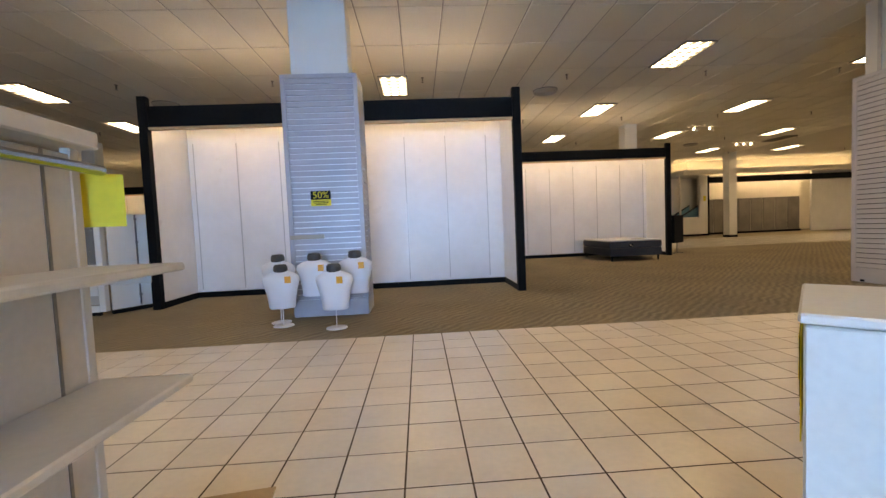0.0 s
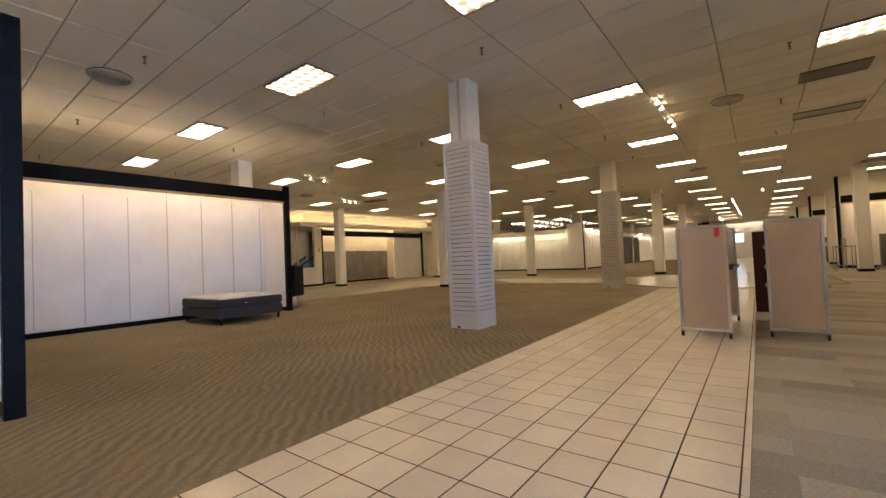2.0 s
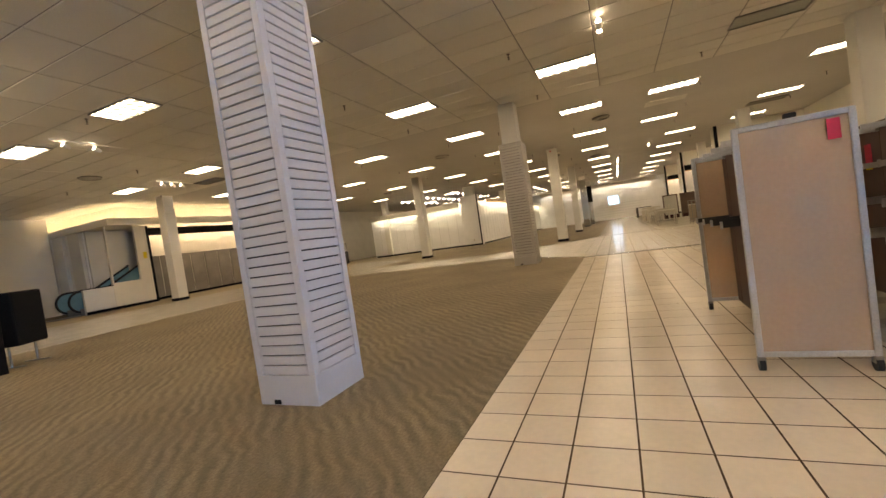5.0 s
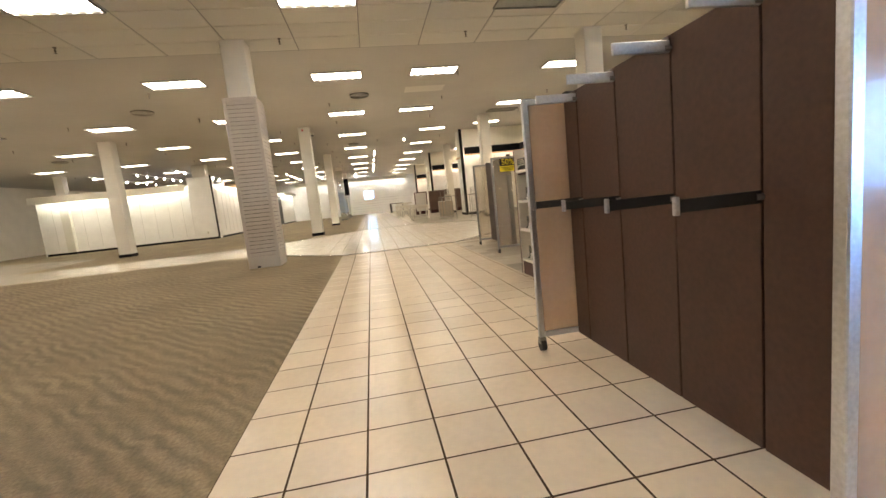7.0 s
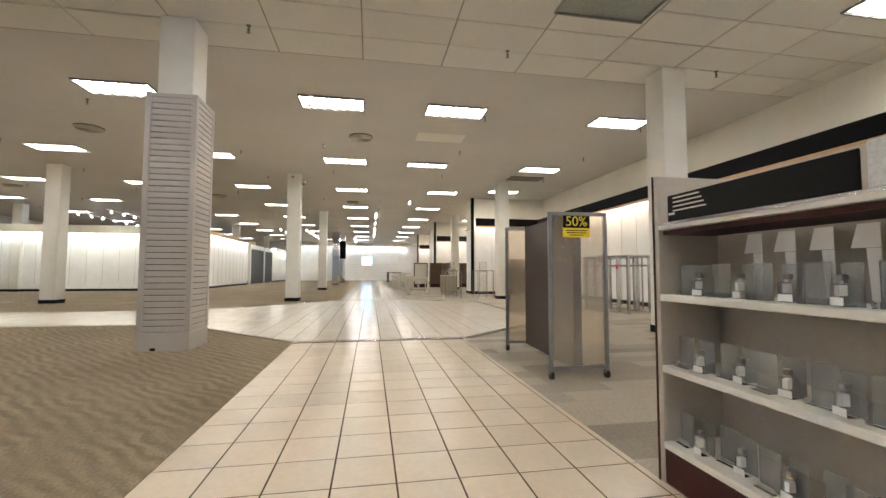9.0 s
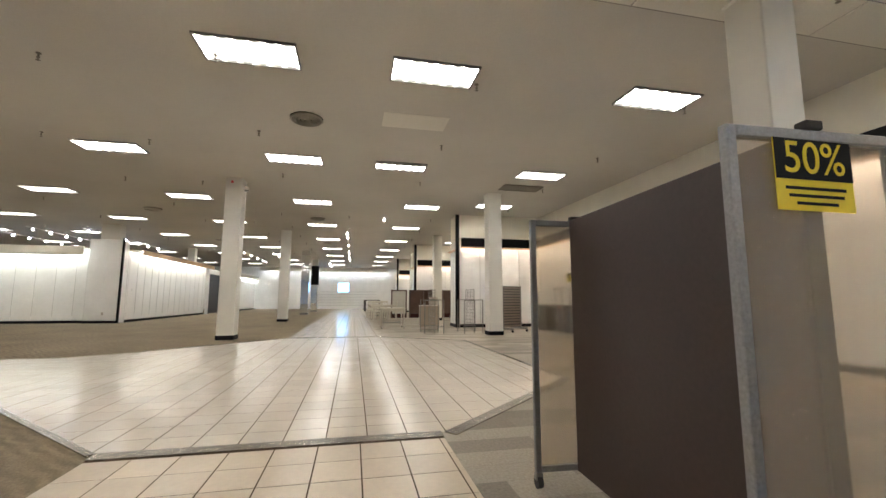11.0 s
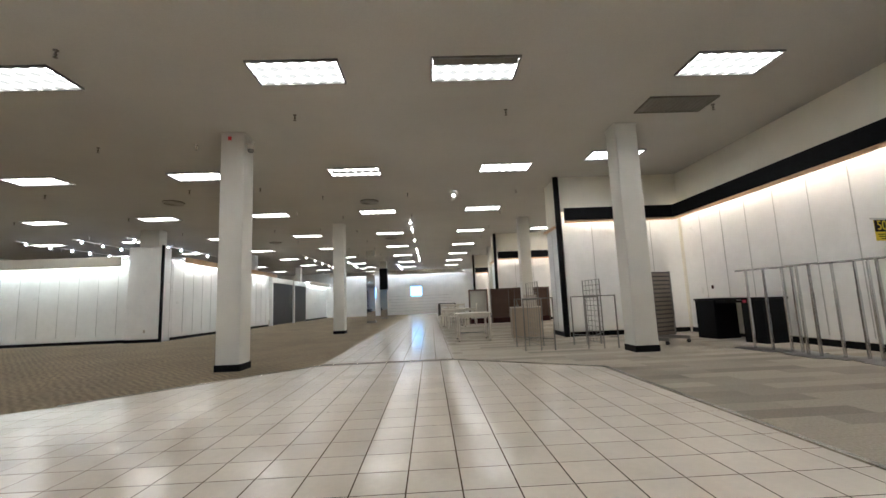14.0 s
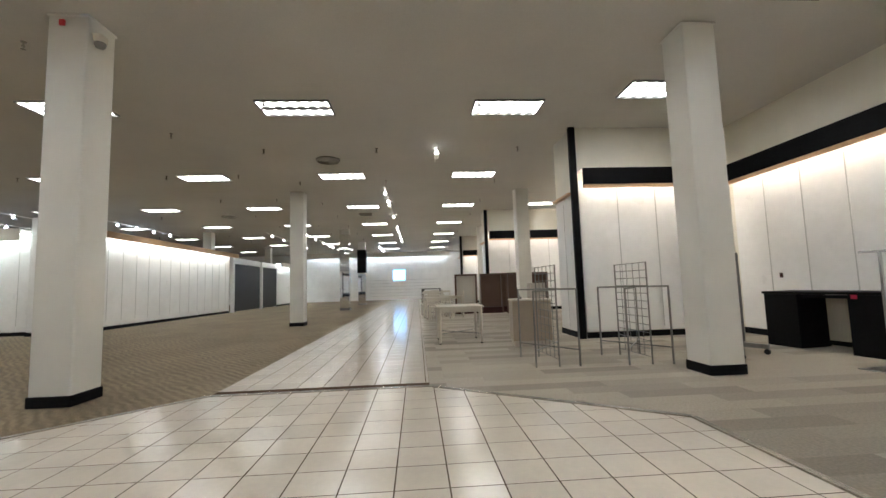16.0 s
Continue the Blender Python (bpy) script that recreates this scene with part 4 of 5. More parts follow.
for x, y in heads:
    s = tagged(new("sprinkler", SPR), "small pendent sprinkler head on the ceiling", "sprinkler", "sprinklers")
    s.matrix_world = pose(x, y, CEIL - 0.003)


def track_light(x0, y, length, heads, cool=False, z=CEIL):
    t = thing("track_light", pose(x0, y, z), "ceiling track with small bright spot heads", "track light", "track lights")
    part("track", box(0, -0.017, -0.03, length, 0.017, -0.003), M_COLUMN, t)
    for h in heads:
        hd = part("head", cyl(cyl(bmesh.new(), (h, 0, -0.03), (h, 0, -0.09), 0.012, 8), (h - 0.05, 0, -0.10), (h + 0.07, 0, -0.17), 0.05, 12), M_COLUMN, t)
        part("lamp", rod((h - 0.058, 0, -0.095), (h - 0.051, 0, -0.0985), 0.045, seg=12), M_SPOTCOOL if cool else M_SPOT, hd)


track_light(10.4, 3.44, 2.9, (0.3, 0.75, 1.9, 2.35))
track_light(29.6, 1.55, 1.2, (0.3,))
track_light(33.5, 3.1, 6.0, (0.6, 2.0, 2.6, 5.4))
track_light(42.0, 3.1, 8.0, (0.6, 2.2, 4.4, 6.0, 7.2))
track_light(9.6, 14.6, 1.6, (0.3, 0.9))
track_light(14.1, 18.1, 1.4, (0.2, 0.55, 0.9))
for yy in (15.5, 17.8, 20.2):
    track_light(35.5, yy, 9.0, (0.5, 1.7, 2.9, 4.0, 5.3, 6.6, 8.0), True)
for yy in (8.5, 10.5):
    track_light(44.0, yy, 9.0, (0.8, 2.9, 5.0, 7.1, 8.4))
track_light(52.5, 5.0, 5.0, (0.5, 1.3, 2.4, 3.1, 4.4), True)


def camera_dome(x, y):
    d = thing("security_camera", pose(x, y, CEIL - 0.28), "small dome camera on an arm near the column head", "camera")
    part("arm", rod((0, 0, 0.03), (0.02, 0.105, 0.08), 0.018), M_CREAM, d)
    part("body", box(-0.06, -0.05, -0.05, 0.07, 0.05, 0.05, bevel=0.02, seg=2), M_CREAM, d)
    part("dome", lathe([(0.0, -0.12), (0.045, -0.105), (0.06, -0.07), (0.06, -0.05)], 14), M_STEEL, d, smooth=True)


camera_dome(25.0, 5.74)
al = thing("strobe_alarm", pose(24.925, 6.1, CEIL - 0.13), "small red strobe light on the column", "alarm")
part("body", box(-0.03, -0.03, -0.035, 0.0, 0.03, 0.035, bevel=0.006), M_RED, al)

# ---- signs ----


def text_mesh(body, size, mat, name="lettering"):
    cu = bpy.data.curves.new(name, "FONT")
    cu.body, cu.size, cu.extrude, cu.align_x, cu.align_y = body, size, 0.0008, "CENTER", "CENTER"
    ob = bpy.data.objects.new(name, cu)
    scene.collection.objects.link(ob)
    me = bpy.data.meshes.new_from_object(ob.evaluated_get(bpy.context.evaluated_depsgraph_get()))
    bpy.data.objects.remove(ob)
    me.materials.clear()
    me.materials.append(mat)
    me.name = name
    return me


FIFTY = text_mesh("50%", 0.135, M_YELLOW)


def sale_sign(m, label, s=1.0):
    """A landscape card facing -y of its own frame: black above with yellow figures, yellow below with bars."""
    t = thing("sale_sign", m, label, "sign", "sale signs")
    part("card", box(-0.14 * s, 0.0, -0.105 * s, 0.14 * s, 0.003, 0.105 * s), M_YELLOW, t, "yellow card")
    part("dark_field", box(-0.14 * s, -0.0016, -0.015 * s, 0.14 * s, -0.0004, 0.105 * s), M_INK, t, "black upper field")
    part("lettering", FIFTY, None, t, "yellow figures", m=pose(0, -0.003, 0.045 * s, 90) @ Matrix.Diagonal((s, s, 1, 1)))
    for k, w in ((-0.04, 0.11), (-0.062, 0.10), (-0.084, 0.075)):
        part("text_bar", box(-w * s, -0.0016, (k - 0.005) * s, w * s, -0.0004, (k + 0.004) * s), M_INK, t)
    return t


sale_sign(pose(-1.68, 5.782, 1.675), "black and yellow 50% sale card on the slatwall column")
br = tagged(new("shelf_batten", mesh_of("shelf_batten", box(-2.14, 5.765, 1.11, -1.66, 5.788, 1.17, bevel=0.004), M_BEIGE)), "short tan wooden batten hooked in the slatwall", "batten")

# ---- start of the walk: shelf unit, cabinet, mannequins ----


def gondola():
    g = thing("shelf_unit", pose(-1.48, 0.4, 0), "off-white metal gondola shelf unit, coloured beige for shade, empty", "shelf unit")
    part("back_panel", box(-0.02, -1.0, 0.1, 0.0, 0.95, 1.5, bevel=0.003), M_SHADEDMETAL, g)
    for y in (-1.0, 0.0, 0.93):
        part("upright", box(-0.03, y - 0.02, 0, 0.004, y + 0.02, 1.56, bevel=0.004), M_SHADEDMETAL, g)
    part("slot_strip", box(0.001, 0.80, 0.2, 0.004, 0.812, 1.5), M_STEEL, g)
    part("top_rail", rod((0.06, -1.0, 1.45), (0.06, 0.97, 1.45), 0.018), M_CHROME, g, "chrome hanging rail", True)
    part("top_cap", box(-0.04, -1.02, 1.52, 0.06, 0.97, 1.58, bevel=0.006), M_SHADEDMETAL, g)
    for z in (1.09, 0.69):
        sh = part("shelf", box(0.005, -1.0, z, 0.33, 0.95, z + 0.028, bevel=0.006), M_SHADEDMETAL, g)
        part("bracket", box(0.02, 0.90, z - 0.035, 0.24, 0.906, z - 0.002), M_SHADEDMETAL, sh)
    part("base_deck", box(-0.02, -1.0, 0.0, 0.42, 0.93, 0.14, bevel=0.006), M_SHADEDMETAL, g)
    return g


gondola()
ys = thing("yellow_notice", pose(-1.46, 1.40, 1.35, 0, 0, 32), "bright yellow paper notice taped to the shelf end", "notice")
part("sheet", box(-0.075, -0.0015, -0.095, 0.075, 0.0015, 0.095), M_YELLOW, ys)
cb = thing("cardboard_sheet", pose(-1.25, 1.62, 0, 0, 0, 8), "flattened brown cardboard lying on the tiles", "cardboard")
part("sheet", box(-0.22, -0.15, 0.004, 0.22, 0.13, 0.016, bevel=0.003), M_CARD, cb)
part("flap", box(-0.22, -0.15, 0.017, 0.05, -0.02, 0.026, bevel=0.002), M_CARD, cb)


def white_cabinet():
    c = thing("display_cabinet", pose(0.57, 0.77, 0, 0, 0, -45), "white laminate display cabinet with a loose top board", "cabinet")
    part("body", box(0.01, 0.01, 0.08, 0.54, 0.54, 0.93, bevel=0.006), M_SHELF, c)
    part("plinth", box(0.03, 0.03, 0.0, 0.52, 0.52, 0.08), M_COLUMN, c)
    part("top_board", box(0.0, 0.0, 0.935, 0.55, 0.55, 0.96, bevel=0.006), M_SHELF, c)
    return c


white_cabinet()
sale_sign(pose(0.57, 0.77, 0, 0, 0, -45) @ pose(0.003, 0.26, 0.75, 0, 0, -90), "black and yellow 50% sale card on the white cabinet", 1.3)


def torso(stand, hung=False):
    rows = [(0.0, 0.0, 0.0), (0.155, 0.10, 0.0), (0.165, 0.11, 0.015), (0.17, 0.115, 0.10), (0.185, 0.12, 0.22), (0.215, 0.13, 0.36), (0.235, 0.125, 0.44), (0.225, 0.11, 0.50), (0.16, 0.09, 0.55), (0.09, 0.07, 0.575), (0.075, 0.065, 0.60), (0.0, 0.0, 0.60)]
    bm = bmesh.new()
    seg, rings = 22, []
    for rx, ry, z in rows:
        rings.append([bm.verts.new((max(rx, 0.001) * math.copysign(abs(math.cos(a)) ** 0.8, math.cos(a)), max(ry, 0.001) * math.sin(a), z)) for a in [2 * math.pi * i / seg for i in range(seg)]])
    for a, b in zip(rings, rings[1:]):
        for i in range(seg):
            bm.faces.new((a[i], a[(i + 1) % seg], b[(i + 1) % seg], b[i]))
    for row in rings:
        for v in row:
            v.co.z *= 0.82
    if hung:
        cyl(bm, (0, 0.08, 0.40), (0, 0.345, 0.40), 0.012, 8)
    else:
        cyl(bm, (0, 0, 0.01 - stand), (0, 0, 0.02), 0.007, 8)
        cyl(bm, (0, 0, -stand), (0, 0, 0.010 - stand), 0.13, 22)
    me = mesh_of("mannequin", bm, M_MANNEQUIN, True)
    cap = lathe([(0.082, 0.468), (0.09, 0.50), (0.086, 0.54), (0.07, 0.565), (0.0, 0.572)], 16)
    bmesh.ops.recalc_face_normals(cap, faces=cap.faces)
    n0 = len(me.polygons)
    tmp = bpy.data.meshes.new("cap")
    cap.to_mesh(tmp)
    bm2 = bmesh.new()
    bm2.from_mesh(me)
    bm2.from_mesh(tmp)
    for i, f in enumerate(bm2.faces):
        f.material_index = 0 if i < n0 else 1
    st = bmesh.ops.create_cube(bm2, size=1.0)
    bmesh.ops.scale(bm2, vec=(0.075, 0.006, 0.085), verts=st["verts"])
    bmesh.ops.translate(bm2, vec=(0.10, -0.121, 0.375), verts=st["verts"])
    for v in st["verts"]:
        for f in v.link_faces:
            f.material_index = 2
    bm2.to_mesh(me)
    bm2.free()
    me.materials.append(M_DARKCAP)
    me.materials.append(M_ORANGE)
    return me


LOW, HIGH, HUNG = torso(0.24), torso(0.36), torso(0.0, True)
for mesh, x, y, z, rz in ((LOW, -2.14, 5.3, 0.24, 8), (HIGH, -2.24, 5.52, 0.36, -12), (HUNG, -1.74, 5.445, 0.36, 4), (LOW, -1.40, 5.02, 0.24, -6), (HUNG, -1.20, 5.445, 0.37, -3)):
    ob = tagged(new("mannequin", mesh), "white headless torso form with an orange sticker" + (" hung on the slatwall" if mesh is HUNG else " on a low stand"), "mannequin", "torso forms")
    ob.matrix_world = pose(x, y, z, 0, 0, rz)

# ---- bed in the second bay ----
bed = thing("bed", pose(5.82, 12.25, 0), "white mattress with charcoal sides on a charcoal base", "bed")
bw, bd = 0.76, 0.98
part("base", box(-bw, -bd, 0.14, bw, bd, 0.36, bevel=0.03, seg=2), M_SIDE, bed, "charcoal box base")
mt = part("mattress_side", box(-bw, -bd, 0.365, bw, bd, 0.56, bevel=0.035, seg=2), M_SIDE, bed, "charcoal quilted side")
part("mattress_top", box(-bw + 0.02, -bd + 0.02, 0.562, bw - 0.02, bd - 0.02, 0.60, bevel=0.018, seg=2), M_MATTRESS, bed, "white quilted top")
for sx in (-0.68, 0.68):
    for sy in (-0.9, 0.9):
        part("leg", rod((sx, sy, 0.0), (sx, sy, 0.145), 0.022, r2=0.034), M_BLACK, bed)
part("label_tag", box(-0.22, -bd - 0.003, 0.41, -0.10, -bd - 0.0005, 0.49), M_INK, mt, "dark woven label")
part("label_print", box(-0.20, -bd - 0.0045, 0.445, -0.12, -bd - 0.0032, 0.458), M_COLUMN, mt, "pale bar of print")
pp = thing("paper_leaflet", pose(6.1, 11.75, 0.602, 0, 0, 15), "flat grey-beige leaflet lying on the mattress", "leaflet")
part("sheet", box(-0.16, -0.1, 0.0, 0.16, 0.1, 0.006), M_BEIGE, pp)

# ---- mobile display units: two framed end panels joined by a dark centre wall ----


def mobile_unit(m, length, centre, end_mat, label, rails=True, edges=(0.017, 0.35, 0.73, 1.11, 1.49, 1.653), H=1.52, metal=None, arms=(0.93,), arm_mat=None):
    """Runs along local x from 0 to length; end panels 0.6 m wide across y."""
    u = thing("mobile_display", m, label, "display unit", "mobile display units")
    metal, arm_mat, F = metal or M_ALU, arm_mat or M_RUBBER, 0.09
    for x in (0.0, length):
        part("end_frame", box(x - 0.016, -0.30, F, x + 0.016, -0.265, H, bevel=0.004), metal, u, "aluminium frame")
        part("end_frame", box(x - 0.016, 0.265, F, x + 0.016, 0.30, H, bevel=0.004), metal, u)
        part("end_frame", box(x - 0.016, -0.265, H - 0.035, x + 0.016, 0.265, H, bevel=0.004), metal, u)
        part("end_frame", box(x - 0.016, -0.265, F, x + 0.016, 0.265, F + 0.035, bevel=0.004), metal, u)
        part("end_panel", box(x - 0.007, -0.265, F + 0.035, x + 0.007, 0.265, H - 0.035), end_mat, u, "pale laminate end panel")
        part("top_clip", box(x - 0.02, -0.03, H + 0.001, x + 0.02, 0.03, H + 0.03, bevel=0.004), M_RUBBER, u, "dark clip")
        for y in (-0.28, 0.28):
            ca = part("caster", rod((x, y - 0.016, 0.038), (x, y + 0.016, 0.038), 0.038, seg=16), M_RUBBER, u, "black caster")
            part("fork", box(x - 0.02, y - 0.022, 0.045, x + 0.02, y + 0.022, F, bevel=0.005), M_STEEL, ca)
    part("centre_core", box(0.017, -0.025, 0.10, length - 0.017, 0.025, H - 0.02), M_RUBBER, u)
    for s in (-1, 1):
        for i, (a, e) in enumerate(zip(edges, edges[1:])):
            w = e - a
            pa = part("centre_panel", box(a + 0.004, s * 0.026, 0.09, a + w - 0.004, s * 0.042, H + 0.0, bevel=0.002), centre, u, "dark laminate panel")
            if rails and e < length - 0.1:
                for za in arms:
                    arm = part("faceout_arm", box(e - 0.006, s * 0.046, za - 0.02, e + 0.006, s * 0.325, za + 0.02, bevel=0.002), arm_mat, u, "flat faceout arm")
                    part("end_cap", box(e - 0.009, s * 0.326, za - 0.028, e + 0.009, s * 0.342, za + 0.028, bevel=0.003), M_ALU, arm, "pale metal end cap")
                for z in (0.93, 1.5):
                    part("fixing", rod((e, s * 0.040, z), (e, s * 0.066, z), 0.012, seg=10), M_STEEL, u)
                part("top_bracket", box(e - 0.006, s * 0.044, 1.485, e + 0.006, s * 0.28, 1.53, bevel=0.002), M_ALU, u, "aluminium bracket")
    return u


mobile_unit(pose(7.61, 2.52, 0, 0, 0, -1.0), 1.735, M_BROWN, M_PEACH, "mobile display with peach end panels and a dark brown wall", edges=(0.017, 0.42, 0.80, 1.18, 1.56, 1.718), H=1.55)
mobile_unit(pose(7.95, 1.52, 0, 0, 0, -4), 1.67, M_BROWN, M_PEACH, "second mobile display with peach end panels, dark brown wall", arms=(0.67, 0.93, 1.21), arm_mat=M_ALU, H=1.57)
mobile_unit(pose(13.64, 1.41, 0, 0, 0, -2.5), 1.47, M_DEEPBROWN, M_FROST, "mobile display with cream end panels and a dark brown wall", rails=False, edges=(0.017, 1.453), H=1.6, metal=M_DARKALU)
sale_sign(pose(13.622, 1.43, 1.46, 0, 0, -90), "black and yellow 50% sale card on the end panel")
pk = thing("pink_notice", pose(7.588, 2.33, 1.44, 0, 0, -91.0), "pink paper tag taped to the end panel", "notice")
part("sheet", box(-0.031, -0.001, -0.06, 0.031, 0.001, 0.06), M_PINK, pk)
ks = thing("red_sale_card", pose(7.95, 1.52, 0, 0, 0, -4) @ pose(1.32, 0.047, 1.3), "red and yellow card hung on the dark wall", "sign")
part("card", box(-0.06, 0.0, -0.12, 0.06, 0.003, 0.1), M_PINK, ks)
part("card_foot", box(-0.06, 0.0032, -0.12, 0.06, 0.0048, -0.07), M_YELLOW, ks, "yellow lower band")
for k in range(3):
    part("text_bar", box(-0.04, 0.0032, 0.06 - 0.045 * k, 0.04, 0.0045, 0.075 - 0.045 * k), M_RED, ks)

# ---- cherry display shelf with glassware cards ----


def cherry_shelf():
    u = thing("cherry_display_shelf", pose(10.64, 1.98, 0), "cherry-veneer display shelf with taupe lining and pale shelves", "shelf unit")
    L, D, H = 1.14, 0.36, 1.5
    part("end_panel", box(0, -2 * D, 0, 0.03, 0, H, bevel=0.004), M_CHERRY, u, "glossy cherry end panel")
    part("end_panel", box(L - 0.03, -2 * D, 0, L, 0, H, bevel=0.004), M_TAUPE, u)
    part("rear_kick", box(0.03, 0.006 - 2 * D, 0, L - 0.03, 0.03 - 2 * D, 0.165), M_CHERRY, u)
    for z in (0.165, 0.53, 0.875):
        part("rear_shelf", box(0.03, -2 * D, z, L - 0.03, -D - 0.001, z + 0.032, bevel=0.004), M_SHELF, u)
    part("end_trim", box(L - 0.007, 0.001, 0, L + 0.003, 0.006, H), M_CHERRY, u)
    part("back_panel", box(0.03, -D, 0.02, L - 0.03, -D + 0.02, H - 0.02), M_TAUPE, u)
    part("kick", box(0.03, -0.03, 0, L - 0.03, -0.006, 0.165, bevel=0.003), M_CHERRY, u, "cherry kick board")
    for z in (0.165, 0.53, 0.875):
        part("shelf", box(0.03, -D + 0.02, z, L - 0.03, 0.0, z + 0.032, bevel=0.004), M_SHELF, u, "off-white shelf")
    hd = part("header", box(0.03, -0.20, 1.225, L - 0.03, 0.0, 1.25, bevel=0.003), M_SHELF, u)
    part("header_board", box(0.24, -0.012, 1.26, L - 0.1, 0.0, 1.385, bevel=0.003), M_INK, hd, "black sign board")
    part("header_underside", box(0.04, -0.30, 1.20, L - 0.04, -0.02, 1.222), M_CHERRY, hd)
    part("chrome_edge", box(0.03, -0.008, 1.245, L - 0.03, 0.004, 1.256), M_CHROME, hd)
    for k in range(4):
        part("text_bar", box(L - 0.30 - 0.012 * k, 0.001, 1.365 - 0.02 * k, L - 0.14, 0.0025, 1.371 - 0.02 * k), M_SHELF, hd)
    part("text_bar", box(L - 0.15, 0.001, 1.29, L - 0.11, 0.0025, 1.30), M_SHELF, hd)
    part("header_block", box(0.05, -0.03, 1.258, 0.22, 0.0, 1.40, bevel=0.004), M_ALU, hd, "grey acrylic block")
    return u


cherry_shelf()


def card_holder(m):
    c = thing("acrylic_plate", m, "upright grey acrylic display plate on a clear foot", "plate", "acrylic plates")
    part("plate", box(-0.044, -0.004, 0.0, 0.044, 0.004, 0.145, bevel=0.0015), M_SMOKE, c, "grey acrylic plate")
    part("foot", box(-0.045, 0.01, 0.0, 0.045, 0.04, 0.022, bevel=0.003), M_CLEAR, c, "low clear acrylic block")
    return c


def bottle(m):
    b = thing("glass_tester_bottle", m, "square clear glass bottle with white label, grey cap", "bottle", "tester bottles")
    part("glass", box(-0.026, -0.02, 0.0, 0.026, 0.02, 0.075, bevel=0.006, seg=2), M_CLEAR, b)
    part("label", box(-0.023, 0.0205, 0.004, 0.023, 0.0225, 0.03), M_WALL, b, "white label")
    part("tube", box(-0.009, -0.004, 0.034, 0.009, 0.019, 0.068), M_WALL, b, "white dip tube")
    part("collar", rod((0, 0, 0.075), (0, 0, 0.083), 0.013, seg=12), M_CHROME, b, "chrome collar")
    part("cap", box(-0.012, -0.012, 0.083, 0.012, 0.012, 0.104, bevel=0.003), M_STEEL, b, "grey metal cap")
    part("backing_plate", box(-0.038, -0.035, 0.0, 0.038, -0.03, 0.14, bevel=0.001), M_SMOKE, b, "grey acrylic backing plate")
    return b


b0 = bottle(pose(10.78, 1.91, 0.198))
h0 = card_holder(pose(10.90, 1.88, 0.198))
for si, z in enumerate((0.198, 0.563, 0.908)):
    for k in range(5):
        x = 10.78 + 0.2 * k
        if si or k:
            copy_thing(b0, pose(x + 0.015 * math.sin(7 * k + si), 1.91 + 0.015 * math.cos(5 * k), z, 0, 0, 12 * math.sin(3 * k + si)))
            copy_thing(h0, pose(x + 0.10 + 0.012 * math.sin(5 * k + 2 * si), 1.88 + 0.02 * math.cos(3 * k + si), z, 0, 0, 6 * math.cos(4 * k + si)))
# Slanted light patches on the back panel, modelled as white card shapes.
for k in range(5):
    t = thing("white_price_card", pose(10.86 + 0.135 * k, 1.80, 0.908, 0, 0, 4 * math.sin(3 * k)), "white tilted shape standing in for a reflected light patch", "card", "white cards")
    bm = bmesh.new()
    for pts in (((-0.042, 0.19), (0.042, 0.19), (0.02, 0.27), (-0.042, 0.27)), ((-0.042, 0.0), (-0.012, 0.0), (-0.002, 0.188), (-0.042, 0.188))):
        lo = [bm.verts.new((x, 0.0, zz)) for x, zz in pts]
        hi = [bm.verts.new((x, 0.003, zz)) for x, zz in pts]
        bm.faces.new(lo)
        bm.faces.new(hi[::-1])
        for i in range(4):
            bm.faces.new((lo[i], hi[i], hi[(i + 1) % 4], lo[(i + 1) % 4]))
    bmesh.ops.recalc_face_normals(bm, faces=bm.faces)
    part("card", bm, M_WALL, t)

# ---- right-hand side: racks, grid panels, tables, desk ----


def clothes_rack(m, width, height, label, tag=False):
    """A square-tube rack: two H-ends on floor bars, top rails and a mid rail."""
    r = thing("clothes_rack", m, label, "clothes rack", "chrome racks")
    w, d = width / 2, 0.28
    for x in (-w, w):
        part("foot_bar", box(x - 0.019, -d, 0.008, x + 0.019, d, 0.034, bevel=0.003), M_CHROME, r)
        for y in (-d + 0.03, d - 0.03):
            part("post", box(x - 0.019, y - 0.019, 0.034, x + 0.019, y + 0.019, height, bevel=0.002), M_CHROME, r)
        part("end_rail", box(x - 0.012, -d + 0.045, height - 0.028, x + 0.012, d - 0.045, height - 0.002, bevel=0.002), M_CHROME, r)
    for y in (-d + 0.03, d - 0.03):
        part("top_rail", box(-w + 0.02, y - 0.012, height - 0.026, w - 0.02, y + 0.012, height, bevel=0.002), M_CHROME, r)
    part("mid_rail", box(-w + 0.02, -0.012, height - 0.26, w - 0.02, 0.012, height - 0.235, bevel=0.002), M_STEEL, r)
    part("low_rail", box(-w + 0.02, -0.012, 0.01, w - 0.02, 0.012, 0.032, bevel=0.002), M_CHROME, r)
    if tag:
        part("red_tag", box(-w - 0.024, -d + 0.008, height - 0.34, -w + 0.024, -d + 0.052, height - 0.23), M_RED, r, "red plastic tag")
    return r


r0 = clothes_rack(pose(20.95, -2.66, 0, 0, 0, -88), 0.9, 1.44, "empty chrome square-tube clothes rack with a red tag", True)
r1 = clothes_rack(pose(20.55, -2.86, 0, 0, 0, -92), 0.9, 1.44, "empty chrome square-tube clothes rack")
random.seed(4)
for x, y, src in ((20.2, -2.95, r0), (19.82, -2.92, r1), (19.5, -3.08, r0), (19.15, -3.2, r1), (20.72, -3.72, r1), (20.15, -3.85, r1), (19.55, -3.9, r1), (21.55, -3.6, r1)):
    copy_thing(src, pose(x, y, 0, 0, 0, -90 + random.uniform(-9, 9)))


